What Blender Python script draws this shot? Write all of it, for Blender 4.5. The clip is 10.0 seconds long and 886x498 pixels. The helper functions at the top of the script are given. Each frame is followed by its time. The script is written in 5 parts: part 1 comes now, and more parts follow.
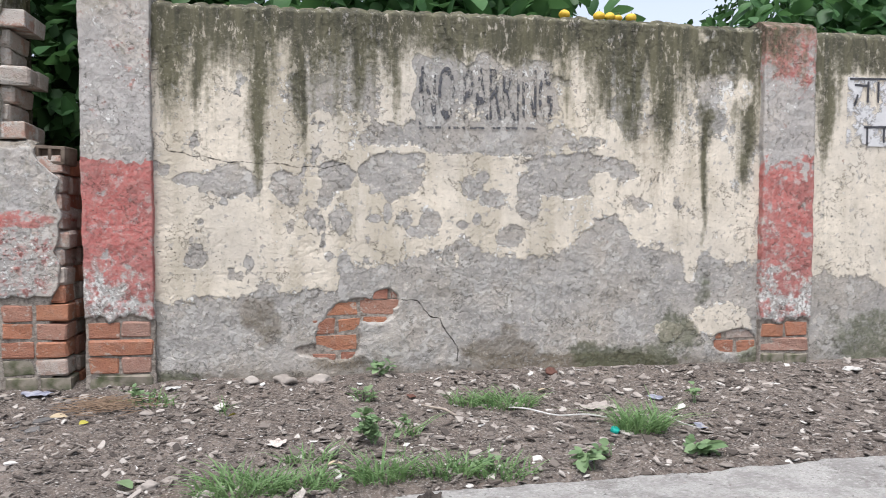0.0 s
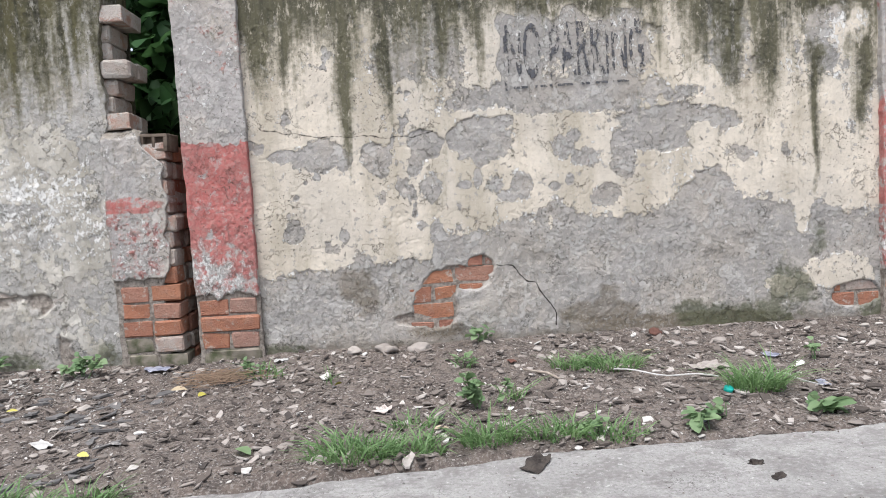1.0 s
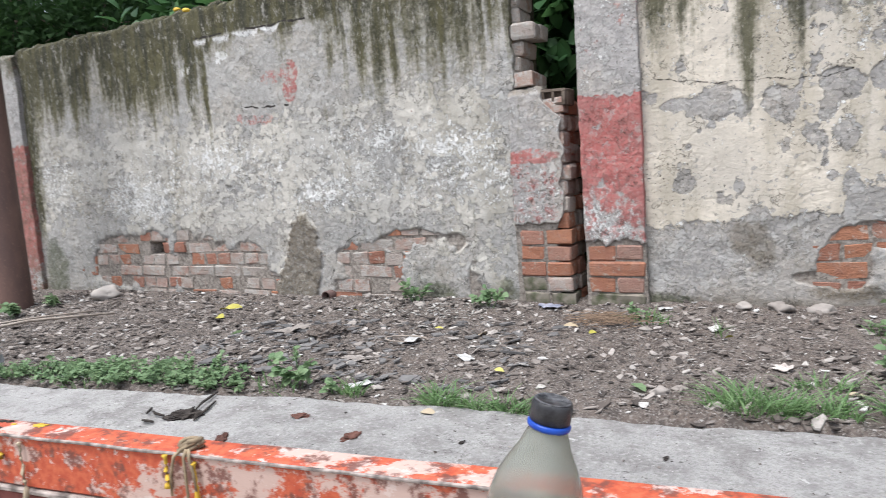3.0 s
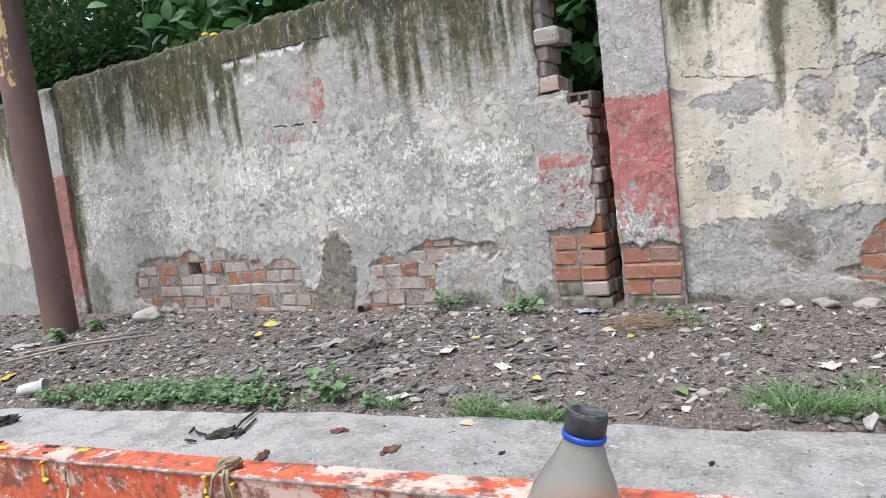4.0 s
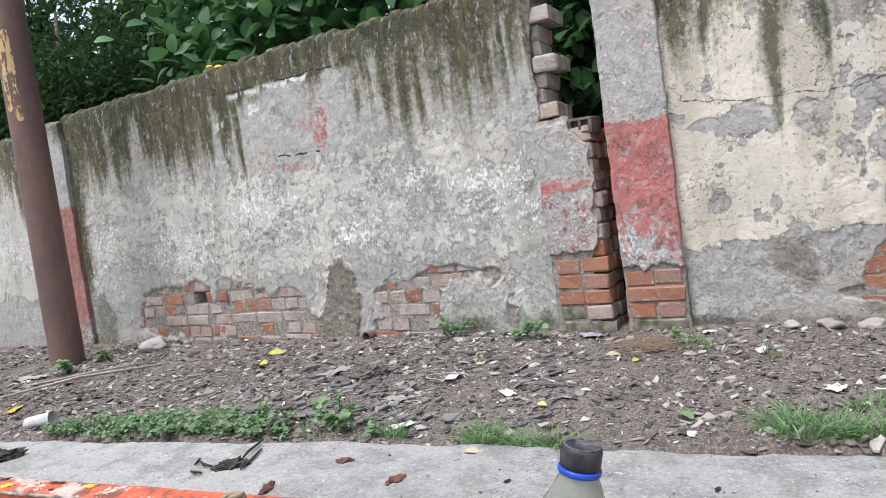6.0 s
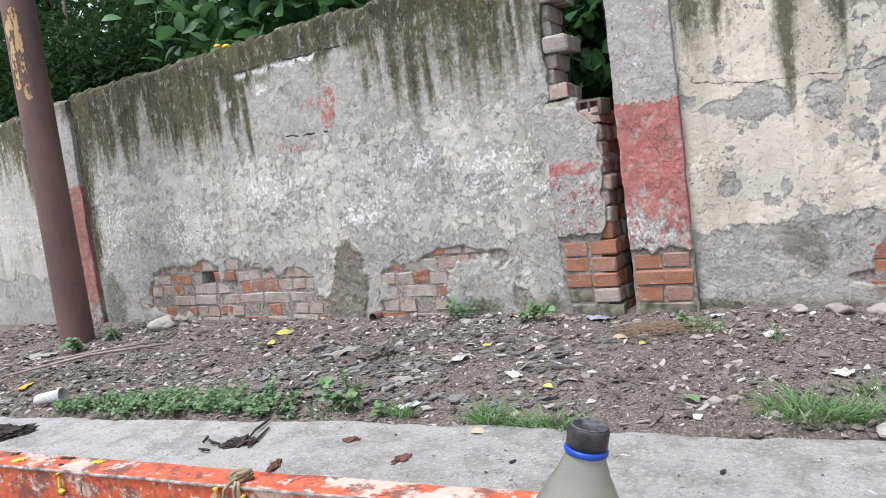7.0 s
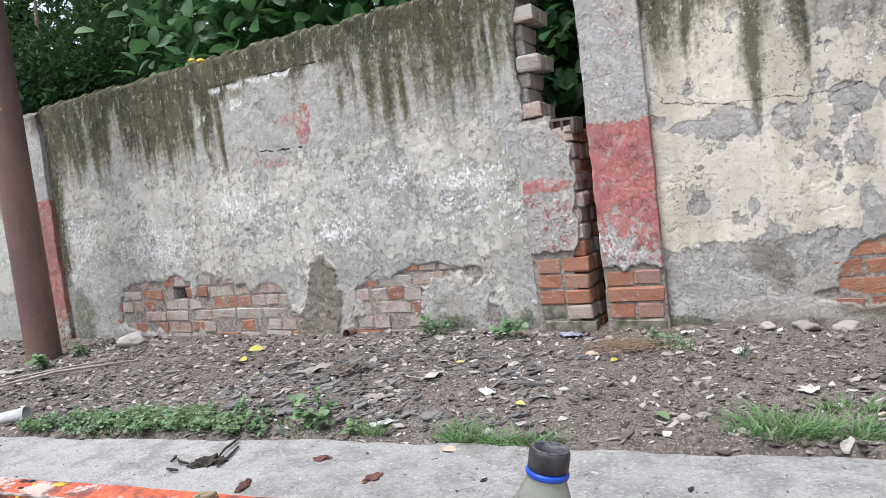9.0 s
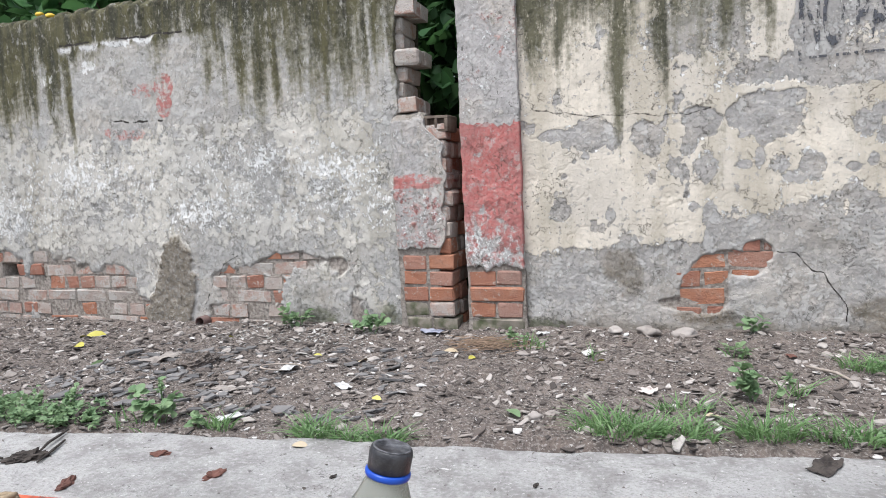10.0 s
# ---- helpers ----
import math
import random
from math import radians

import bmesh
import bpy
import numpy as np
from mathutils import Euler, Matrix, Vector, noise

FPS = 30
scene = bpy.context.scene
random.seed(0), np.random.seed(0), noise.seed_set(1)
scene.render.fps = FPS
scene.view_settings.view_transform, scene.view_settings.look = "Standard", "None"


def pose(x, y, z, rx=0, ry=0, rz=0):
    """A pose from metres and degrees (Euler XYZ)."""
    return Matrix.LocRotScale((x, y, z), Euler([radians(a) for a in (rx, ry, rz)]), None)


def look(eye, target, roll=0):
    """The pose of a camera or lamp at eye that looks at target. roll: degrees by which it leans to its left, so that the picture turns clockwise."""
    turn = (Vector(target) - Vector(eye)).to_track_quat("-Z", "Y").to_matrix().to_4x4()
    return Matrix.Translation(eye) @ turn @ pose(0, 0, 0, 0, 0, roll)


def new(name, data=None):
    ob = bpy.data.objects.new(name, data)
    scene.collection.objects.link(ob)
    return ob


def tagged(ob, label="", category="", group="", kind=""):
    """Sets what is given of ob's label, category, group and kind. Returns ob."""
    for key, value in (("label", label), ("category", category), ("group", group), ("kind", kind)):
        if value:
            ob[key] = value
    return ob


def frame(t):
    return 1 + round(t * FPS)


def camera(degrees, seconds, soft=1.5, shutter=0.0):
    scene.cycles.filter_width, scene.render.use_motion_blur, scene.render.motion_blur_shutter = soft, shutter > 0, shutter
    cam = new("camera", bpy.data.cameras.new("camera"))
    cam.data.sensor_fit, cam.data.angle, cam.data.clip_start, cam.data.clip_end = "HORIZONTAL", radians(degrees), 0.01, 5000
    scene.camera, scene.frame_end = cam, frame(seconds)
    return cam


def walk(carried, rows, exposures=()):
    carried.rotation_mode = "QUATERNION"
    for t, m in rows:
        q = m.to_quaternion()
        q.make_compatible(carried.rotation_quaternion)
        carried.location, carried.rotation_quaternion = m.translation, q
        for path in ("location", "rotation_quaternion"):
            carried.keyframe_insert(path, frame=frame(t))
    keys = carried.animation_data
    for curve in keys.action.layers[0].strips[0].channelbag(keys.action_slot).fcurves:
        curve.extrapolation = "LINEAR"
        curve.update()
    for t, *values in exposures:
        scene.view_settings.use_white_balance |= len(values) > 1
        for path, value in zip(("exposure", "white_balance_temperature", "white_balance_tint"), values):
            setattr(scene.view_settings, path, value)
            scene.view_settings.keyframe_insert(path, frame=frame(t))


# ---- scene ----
EXPOSURE = 1.02
cam = camera(65.0, 10.0, soft=0.45, shutter=0.12)
PATH = [
    (0, (0.064, 0.107, 0.765), (0.382, 2.079, 0.68), -0.0),
    (0.5, (0.046, 0.125, 0.754), (0.156, 2.12, 0.661), -4.2),
    (1, (0.047, 0.141, 0.74), (0.108, 2.133, 0.578), -3.5),
    (1.5, (0.025, 0.14, 0.739), (-0.044, 2.12, 0.471), -1.9),
    (2, (0.022, 0.105, 0.749), (-0.229, 2.078, 0.535), -2.4),
    (2.5, (-0.012, 0.088, 0.733), (-0.546, 1.998, 0.476), -1.7),
    (3, (-0.053, 0.034, 0.729), (-0.976, 1.794, 0.504), -4.1),
    (3.2, (-0.057, 0.021, 0.728), (-1.099, 1.716, 0.52), -5.8),
    (4.3, (-0.043, 0.051, 0.734), (-1.028, 1.783, 0.56), -7.4),
    (4.5, (-0.039, 0.053, 0.737), (-0.999, 1.799, 0.566), -7.1),
    (5, (-0.033, 0.04, 0.744), (-1.04, 1.761, 0.592), -7.9),
    (5.2, (-0.033, 0.038, 0.744), (-1.041, 1.76, 0.61), -7.9),
    (6.3, (-0.032, 0.035, 0.744), (-1.054, 1.75, 0.622), -7.6),
    (6.5, (-0.032, 0.035, 0.744), (-1.059, 1.746, 0.601), -7.4),
    (7, (-0.035, 0.038, 0.741), (-1.072, 1.74, 0.572), -7.4),
    (7.5, (-0.031, 0.045, 0.746), (-0.995, 1.791, 0.599), -7.3),
    (7.9, (-0.026, 0.045, 0.749), (-0.989, 1.792, 0.603), -8.0),
    (8, (-0.025, 0.045, 0.749), (-1.02, 1.773, 0.593), -8.5),
    (8.5, (-0.023, 0.039, 0.75), (-1.038, 1.757, 0.624), -8.1),
    (9, (-0.022, 0.039, 0.748), (-0.997, 1.78, 0.613), -7.0),
    (9.5, (-0.013, 0.053, 0.747), (-0.788, 1.895, 0.659), -5.2),
    (10, (-0.025, 0.078, 0.736), (-0.659, 1.966, 0.556), -2.7),
]
walk(cam, [(t, look(eye, target, roll)) for t, eye, target, roll in PATH], exposures=[(0.0, EXPOSURE - 0.07, 6330, 11), (1.0, EXPOSURE - 0.07, 6300, 11), (2.4, EXPOSURE, 6130, 10), (3.0, EXPOSURE - 0.05, 6180, 10), (4.5, EXPOSURE - 0.01, 6130, 10), (10.0, EXPOSURE, 6130, 10)])

# ---- light: an overcast day ----
world = bpy.data.worlds.new("world")
scene.world = world
world.use_nodes = True
wn, wl = world.node_tree.nodes, world.node_tree.links
sky = wn.new("ShaderNodeTexSky")
sky.sky_type, sky.sun_disc = "NISHITA", False
sky.sun_elevation, sky.sun_rotation = radians(68), radians(207)
sky.dust_density, sky.air_density = 4.0, 1.0
hsv = wn.new("ShaderNodeHueSaturation")
hsv.inputs["Saturation"].default_value = 0.48
wl.new(sky.outputs[0], hsv.inputs["Color"])
wl.new(hsv.outputs[0], wn["Background"].inputs["Color"])
wn["Background"].inputs["Strength"].default_value = 0.15
sun = new("sun", bpy.data.lights.new("sun", "SUN"))
sun.data.energy, sun.data.angle, sun.data.color = 1.5, radians(18), (1.0, 0.99, 0.97)
sun.matrix_world = look((-2.4, -4.6, 13), (0, 0, 0))

# ---- noise ----
TABLE = np.random.RandomState(7).rand(256, 256)


def vnoise(x, y, seed=0):
    """Smooth value noise from 0 to 1."""
    x, y = np.asarray(x, float) + 37.7 * seed + 500, np.asarray(y, float) + 19.3 * seed + 500
    i, j = np.floor(x).astype(int), np.floor(y).astype(int)
    u, v = x - i, y - j
    u, v = u * u * (3 - 2 * u), v * v * (3 - 2 * v)
    i0, i1, j0, j1 = i & 255, (i + 1) & 255, j & 255, (j + 1) & 255
    return (TABLE[i0, j0] * (1 - u) + TABLE[i1, j0] * u) * (1 - v) + (TABLE[i0, j1] * (1 - u) + TABLE[i1, j1] * u) * v


def fbm(x, y, octaves=4, seed=0):
    """Layered noise, about -1 to 1."""
    total, size = 0.0, 1.0
    x, y = np.asarray(x, float), np.asarray(y, float)
    for o in range(octaves):
        total = total + size * (vnoise(x, y, seed + o) * 2 - 1)
        size *= 0.55
        x, y = 1.97 * (0.82 * x - 0.57 * y), 1.97 * (0.57 * x + 0.82 * y)
    return total / 1.6


def soft(v, a, b):
    t = np.clip((v - a) / (b - a), 0, 1)
    return t * t * (3 - 2 * t)


def blobs(x, z, shapes, rough=0.35, seed=3):
    """Positive inside any of the ragged ellipses (x, z, half width, half height), 1 at their middles."""
    best = np.full(np.shape(x), -9.0)
    wob = rough * (fbm(x * 5, z * 5, 4, seed) + 0.5 * fbm(x * 22, z * 22, 3, seed + 5))
    for cx, cz, rx, rz in shapes:
        best = np.maximum(best, 1 - np.hypot((x - cx) / rx, (z - cz) / rz) + wob)
    return best


# ---- materials ----
class Mat:
    """A node material, with short ways to wire it."""

    def __init__(self, name, rough=0.9, metal=0.0, world=False):
        self.m = bpy.data.materials.new(name)
        self.m.use_nodes, self.world = True, world
        self.n, self.l = self.m.node_tree.nodes, self.m.node_tree.links
        self.b = self.n["Principled BSDF"]
        self.b.inputs["Roughness"].default_value, self.b.inputs["Metallic"].default_value = rough, metal
        self.b.inputs["Specular IOR Level"].default_value = 0.3

    def put(self, socket, v):
        if isinstance(v, (int, float)):
            socket.default_value = v
        elif isinstance(v, tuple):
            socket.default_value = (*v, 1.0) if len(v) == 3 else v
        else:
            self.l.new(v, socket)

    def attr(self, name):
        a = self.n.new("ShaderNodeAttribute")
        a.attribute_name = name
        return a.outputs["Fac"]

    def coords(self, stretch=(1, 1, 1)):
        g, mp = self.n.new("ShaderNodeNewGeometry" if self.world else "ShaderNodeTexCoord"), self.n.new("ShaderNodeMapping")
        mp.inputs["Scale"].default_value = stretch
        self.l.new(g.outputs["Position" if self.world else "Object"], mp.inputs["Vector"])
        return mp.outputs[0]

    def noise(self, scale, detail=4.0, rough=0.55, stretch=(1, 1, 1), distort=0.0):
        t = self.n.new("ShaderNodeTexNoise")
        t.inputs["Scale"].default_value, t.inputs["Detail"].default_value = scale, detail
        t.inputs["Roughness"].default_value, t.inputs["Distortion"].default_value = rough, distort
        self.l.new(self.coords(stretch), t.inputs["Vector"])
        return t.outputs["Fac"]

    def cells(self, scale, stretch=(1, 1, 1), feature="F1"):
        t = self.n.new("ShaderNodeTexVoronoi")
        t.feature = feature
        t.inputs["Scale"].default_value = scale
        self.l.new(self.coords(stretch), t.inputs["Vector"])
        return t.outputs["Distance"]

    def math(self, op, a, b=0.0, c=0.0):
        m = self.n.new("ShaderNodeMath")
        m.operation = op
        for s, v in zip(m.inputs, (a, b, c)):
            self.put(s, v)
        return m.outputs[0]

    def ramp(self, v, a, b, lo=0.0, hi=1.0):
        r = self.n.new("ShaderNodeMapRange")
        r.interpolation_type = "SMOOTHSTEP"
        self.put(r.inputs[0], v)
        for k, w in zip((1, 2, 3, 4), (a, b, lo, hi)):
            r.inputs[k].default_value = w
        return r.outputs[0]

    def mix(self, f, a, b):
        x = self.n.new("ShaderNodeMix")
        x.data_type = "RGBA"
        self.put(x.inputs["Factor"], f)
        self.put(x.inputs[6], a)
        self.put(x.inputs[7], b)
        return x.outputs[2]

    def palette(self, v, stops):
        r = self.n.new("ShaderNodeValToRGB")
        e = r.color_ramp.elements
        while len(e) < len(stops):
            e.new(0.5)
        for k, (p, c) in enumerate(stops):
            e[k].position, e[k].color = p, (*c, 1)
        self.put(r.inputs[0], v)
        return r.outputs[0]

    def island(self):
        return self.n.new("ShaderNodeNewGeometry").outputs["Random Per Island"]

    def each(self):
        return self.n.new("ShaderNodeObjectInfo").outputs["Random"]

    def relief(self, v, strength=0.5, far=0.005):
        b = self.n.new("ShaderNodeBump")
        b.inputs["Strength"].default_value, b.inputs["Distance"].default_value = strength, far
        self.put(b.inputs["Height"], v)
        self.l.new(b.outputs[0], self.b.inputs["Normal"])

    def color(self, c):
        self.put(self.b.inputs["Base Color"], c)
        return self


def plaster_material(name, wash=(0.590, 0.532, 0.443), cement=(0.352, 0.336, 0.314), growth=((0.027, 0.028, 0.016), (0.088, 0.084, 0.048), (0.190, 0.178, 0.128))):
    """Old cement render with lime wash in flakes, water stains, moss, red paint and bare brick beds."""
    m = Mat(name, 0.93)
    fine, grit, mid = m.noise(140, 5), m.noise(420, 3), m.noise(24, 6, 0.62)
    crisp, big, wide = m.noise(60, 8, 0.68), m.noise(3.2, 5), m.noise(1.3, 4)
    streak, thread = m.noise(24, 6, 0.62, (1, 1, 0.09)), m.noise(70, 5, 0.6, (1, 1, 0.06))
    chip, fleck, pit = m.noise(30, 7, 0.62), m.noise(120, 4, 0.6), m.noise(85, 3, 0.55)

    def tone(c, k):
        return tuple(min(v * k, 0.75) for v in c)

    low = m.mix(m.ramp(mid, 0.32, 0.70), tone(cement, 0.84), tone(cement, 1.14))
    low = m.mix(m.ramp(big, 0.40, 0.66, 0.0, 0.6), low, (cement[0] * 1.14, cement[1] * 1.06, cement[2] * 0.95))
    low = m.mix(m.ramp(wide, 0.42, 0.62, 0.0, 0.5), low, tone(cement, 0.78))
    low = m.mix(m.ramp(crisp, 0.48, 0.60, 0.0, 0.42), low, tone(cement, 0.62))
    low = m.mix(m.ramp(chip, 0.575, 0.590, 0.0, 0.55), low, (wash[0] * 0.92, wash[1] * 0.94, wash[2]))
    low = m.mix(m.ramp(fleck, 0.655, 0.675, 0.0, 0.7), low, (0.52, 0.51, 0.48))
    edge = m.math("ADD", m.math("MULTIPLY_ADD", crisp, 1.5, -0.75), m.math("MULTIPLY_ADD", mid, 1.7, -0.85))

    def layer(name, a, b, amount=1.0):
        v = m.math("ADD", m.attr(name), m.math("MULTIPLY", edge, amount))
        return m.ramp(v, a, b)

    high = m.mix(m.ramp(mid, 0.28, 0.72), tone(wash, 0.90), tone(wash, 1.12))
    high = m.mix(m.ramp(wide, 0.40, 0.64, 0.0, 0.60), high, (wash[0] * 0.78, wash[1] * 0.80, wash[2] * 0.84))
    high = m.mix(m.ramp(m.noise(6, 5, 0.6, (1, 1, 0.22)), 0.44, 0.66, 0.0, 0.70), high, (wash[0] * 0.66, wash[1] * 0.65, wash[2] * 0.61))
    high = m.mix(m.ramp(crisp, 0.56, 0.66, 0.0, 0.30), high, tone(wash, 0.58))
    high = m.mix(m.ramp(chip, 0.600, 0.612, 0.0, 0.8), high, tone(cement, 0.95))
    high = m.mix(m.ramp(fleck, 0.63, 0.66, 0.0, 0.6), high, (0.58, 0.55, 0.48))
    washed = layer("cream", -0.03, 0.03)
    c = m.mix(washed, low, high)
    # shadow along the edges of the wash, painted as a thin dark rim
    rim = m.math("MULTIPLY", layer("cream", -0.08, -0.02), m.math("SUBTRACT", 1.0, washed))
    c = m.mix(m.math("MULTIPLY", rim, 0.42), c, tone(cement, 0.45))
    skin = m.math("MULTIPLY", m.ramp(m.noise(11, 9, 0.74), 0.535, 0.55), m.math("SUBTRACT", 1.0, washed))
    c = m.mix(m.math("MULTIPLY", skin, 0.38), c, (0.47, 0.46, 0.435))
    speck = m.math("ADD", m.attr("flake"), m.math("MULTIPLY_ADD", m.noise(66, 8, 0.68, (1, 1, 0.8)), 2.5, -1.25))
    speck = m.math("ADD", speck, m.math("MULTIPLY_ADD", m.noise(15, 5, 0.6), 1.0, -0.5))
    white = m.ramp(speck, 0.40, 0.44)
    # dark border round each white flake: its shadow, put into the colour
    shade = m.math("MULTIPLY", m.ramp(speck, 0.31, 0.40), m.math("SUBTRACT", 1.0, white))
    c = m.mix(m.math("MULTIPLY", shade, 0.35), c, tone(cement, 0.50))
    c = m.mix(m.math("MULTIPLY", white, 0.85), c, (0.68, 0.675, 0.65))
    pinkish = m.mix(m.ramp(crisp, 0.42, 0.64), (0.400, 0.108, 0.096), (0.42, 0.190, 0.165))
    pinkish = m.mix(m.ramp(big, 0.42, 0.60, 0.0, 0.5), pinkish, (0.33, 0.125, 0.115))
    red = layer("red", 0.24, 0.62, 0.80)
    red = m.math("MULTIPLY", red, m.ramp(m.noise(17, 8, 0.72), 0.55, 0.62, 1.0, 0.45))
    c = m.mix(m.math("MULTIPLY", red, 0.92), c, pinkish)
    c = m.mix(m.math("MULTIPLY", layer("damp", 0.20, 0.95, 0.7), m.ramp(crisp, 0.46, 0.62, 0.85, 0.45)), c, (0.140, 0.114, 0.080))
    dark = m.mix(m.ramp(streak, 0.36, 0.64), growth[0], growth[1])
    dark = m.mix(m.ramp(crisp, 0.52, 0.66, 0.0, 0.6), dark, (0.17, 0.155, 0.115))
    wet = m.math("ADD", m.attr("moss"), m.math("MULTIPLY_ADD", streak, 1.35, -0.675))
    wet = m.math("ADD", wet, m.math("MULTIPLY_ADD", thread, 0.40, -0.20))
    wet = m.math("ADD", wet, m.math("MULTIPLY_ADD", m.noise(38, 7, 0.7), 1.5, -0.75))
    bald = m.ramp(m.noise(34, 8, 0.72, (1, 1, 0.45)), 0.55, 0.63, 1.0, 0.35)
    c = m.mix(m.math("MULTIPLY", m.ramp(wet, 0.0, 0.60, 0.0, 0.62), bald), c, growth[2])
    c = m.mix(m.math("MULTIPLY", m.ramp(wet, 0.36, 1.02, 0.0, 0.90), bald), c, dark)
    c = m.mix(m.math("MULTIPLY", layer("green", 0.15, 0.95, 0.9), 0.72), c, (0.066, 0.076, 0.036))
    bed = m.mix(m.ramp(crisp, 0.36, 0.64), (0.170, 0.145, 0.122), (0.335, 0.300, 0.262))
    c = m.mix(m.ramp(m.attr("bare"), 0.1, 0.35), c, bed)
    pits = m.math("MULTIPLY", m.ramp(pit, 0.64, 0.665), m.ramp(m.noise(2.3, 3), 0.50, 0.60))
    c = m.mix(m.math("MULTIPLY", pits, 0.8), c, (0.075, 0.068, 0.058))
    split = m.math("ABSOLUTE", m.math("SUBTRACT", m.noise(9, 7, 0.66), 0.5))
    fissure = m.math("MULTIPLY", m.ramp(split, 0.0, 0.010, 1.0, 0.0), m.ramp(m.noise(6.5, 4), 0.515, 0.58))
    c = m.mix(m.math("MULTIPLY", fissure, 0.8), c, (0.085, 0.075, 0.063))
    c = m.mix(layer("crack", 0.40, 0.62, 0.3), c, (0.035, 0.03, 0.026))
    m.color(c)
    h = m.math("ADD", m.math("MULTIPLY", fine, 0.35), m.math("MULTIPLY", mid, 1.0))
    h = m.math("MULTIPLY_ADD", crisp, 0.9, h)
    h = m.math("MULTIPLY", h, m.math("MULTIPLY_ADD", washed, -0.50, 1.15))
    h = m.math("ADD", m.math("MULTIPLY_ADD", pits, -0.6, h), m.math("MULTIPLY", grit, 0.12))
    h = m.math("MULTIPLY_ADD", skin, 0.7, m.math("MULTIPLY_ADD", washed, 1.9, h))
    h = m.math("MULTIPLY_ADD", white, 0.40, m.math("MULTIPLY_ADD", fissure, -0.6, h))
    h = m.math("MULTIPLY_ADD", m.ramp(chip, 0.600, 0.612), -0.3, h)
    m.relief(h, 0.85, 0.006)
    return m.m


def brick_material():
    """Orange-red hand-made brick with worn faces and smears of lime."""
    m = Mat("old_brick", 0.92, world=True)
    r, fine, mid = m.each(), m.noise(150, 5), m.noise(26, 6, 0.65)
    c = m.palette(r, [(0.0, (0.315, 0.138, 0.084)), (0.35, (0.35, 0.162, 0.096)), (0.6, (0.265, 0.122, 0.086)), (0.85, (0.32, 0.175, 0.128)), (1.0, (0.29, 0.190, 0.155))])
    c = m.mix(m.ramp(mid, 0.48, 0.66, 0.0, 0.40), c, (0.33, 0.215, 0.165))
    c = m.mix(m.ramp(fine, 0.52, 0.68, 0.0, 0.40), c, (0.16, 0.070, 0.045))
    c = m.mix(m.ramp(m.noise(9, 6, 0.7), 0.50, 0.64, 0.0, 0.35), c, (0.24, 0.105, 0.075))
    c = m.mix(m.ramp(m.noise(19, 8, 0.72), 0.57, 0.62, 0.0, 0.75), c, (0.375, 0.325, 0.28))
    m.color(c)
    m.relief(m.math("ADD", fine, m.math("MULTIPLY", mid, 2.0)), 0.9, 0.006)
    return m.m


def grey_brick_material():
    """Brick still skinned with old render and lime: pinkish grey, with red showing in worn spots."""
    m = Mat("plastered_brick", 0.93, world=True)
    r, fine, mid = m.each(), m.noise(150, 5), m.noise(20, 6, 0.66)
    c = m.palette(r, [(0.0, (0.345, 0.275, 0.235)), (0.3, (0.31, 0.185, 0.145)), (0.55, (0.35, 0.300, 0.265)), (0.8, (0.30, 0.240, 0.205)), (1.0, (0.33, 0.165, 0.115))])
    c = m.mix(m.ramp(mid, 0.40, 0.58, 0.0, 0.8), c, (0.355, 0.315, 0.275))
    c = m.mix(m.ramp(m.noise(13, 8, 0.72), 0.50, 0.55, 0.0, 0.85), c, (0.385, 0.362, 0.328))
    c = m.mix(m.ramp(m.noise(31, 6, 0.7), 0.58, 0.64, 0.0, 0.6), c, (0.20, 0.165, 0.135))
    c = m.mix(m.ramp(fine, 0.56, 0.68, 0.0, 0.4), c, (0.16, 0.11, 0.09))
    m.color(c)
    m.relief(m.math("ADD", fine, m.math("MULTIPLY", mid, 2.2)), 0.9, 0.006)
    return m.m


def simple(name, a, b, rough=0.85, scale=30.0, bump=0.4, by="noise", detail=5.0, metal=0.0):
    """Two colours, mixed by noise and by a random value of each island or object."""
    m = Mat(name, rough, metal)
    n = m.noise(scale, detail)
    f = m.ramp(n, 0.3, 0.7)
    if by == "island":
        f = m.math("MULTIPLY_ADD", m.island(), 0.75, m.math("MULTIPLY", f, 0.25))
    elif by == "object":
        f = m.math("MULTIPLY_ADD", m.each(), 0.75, m.math("MULTIPLY", f, 0.25))
    m.color(m.mix(f, a, b))
    if bump:
        m.relief(m.math("ADD", n, m.math("MULTIPLY", m.noise(scale * 6, 3), 0.4)), bump, 0.004)
    return m.m


def chips_material():
    """Leaf litter, stone flakes and paper scraps: one colour an island."""
    m = Mat("litter", 0.85)
    r, n = m.island(), m.noise(60, 4)
    c = m.palette(r, [(0.0, (0.045, 0.038, 0.034)), (0.30, (0.100, 0.083, 0.072)), (0.50, (0.165, 0.144, 0.128)), (0.70, (0.240, 0.212, 0.190)), (0.87, (0.315, 0.285, 0.258)), (0.96, (0.41, 0.385, 0.355)), (1.0, (0.60, 0.585, 0.56))])
    m.color(m.mix(m.ramp(n, 0.45, 0.7, 0.0, 0.4), c, (0.095, 0.078, 0.068)))
    m.relief(n, 0.5, 0.004)
    return m.m


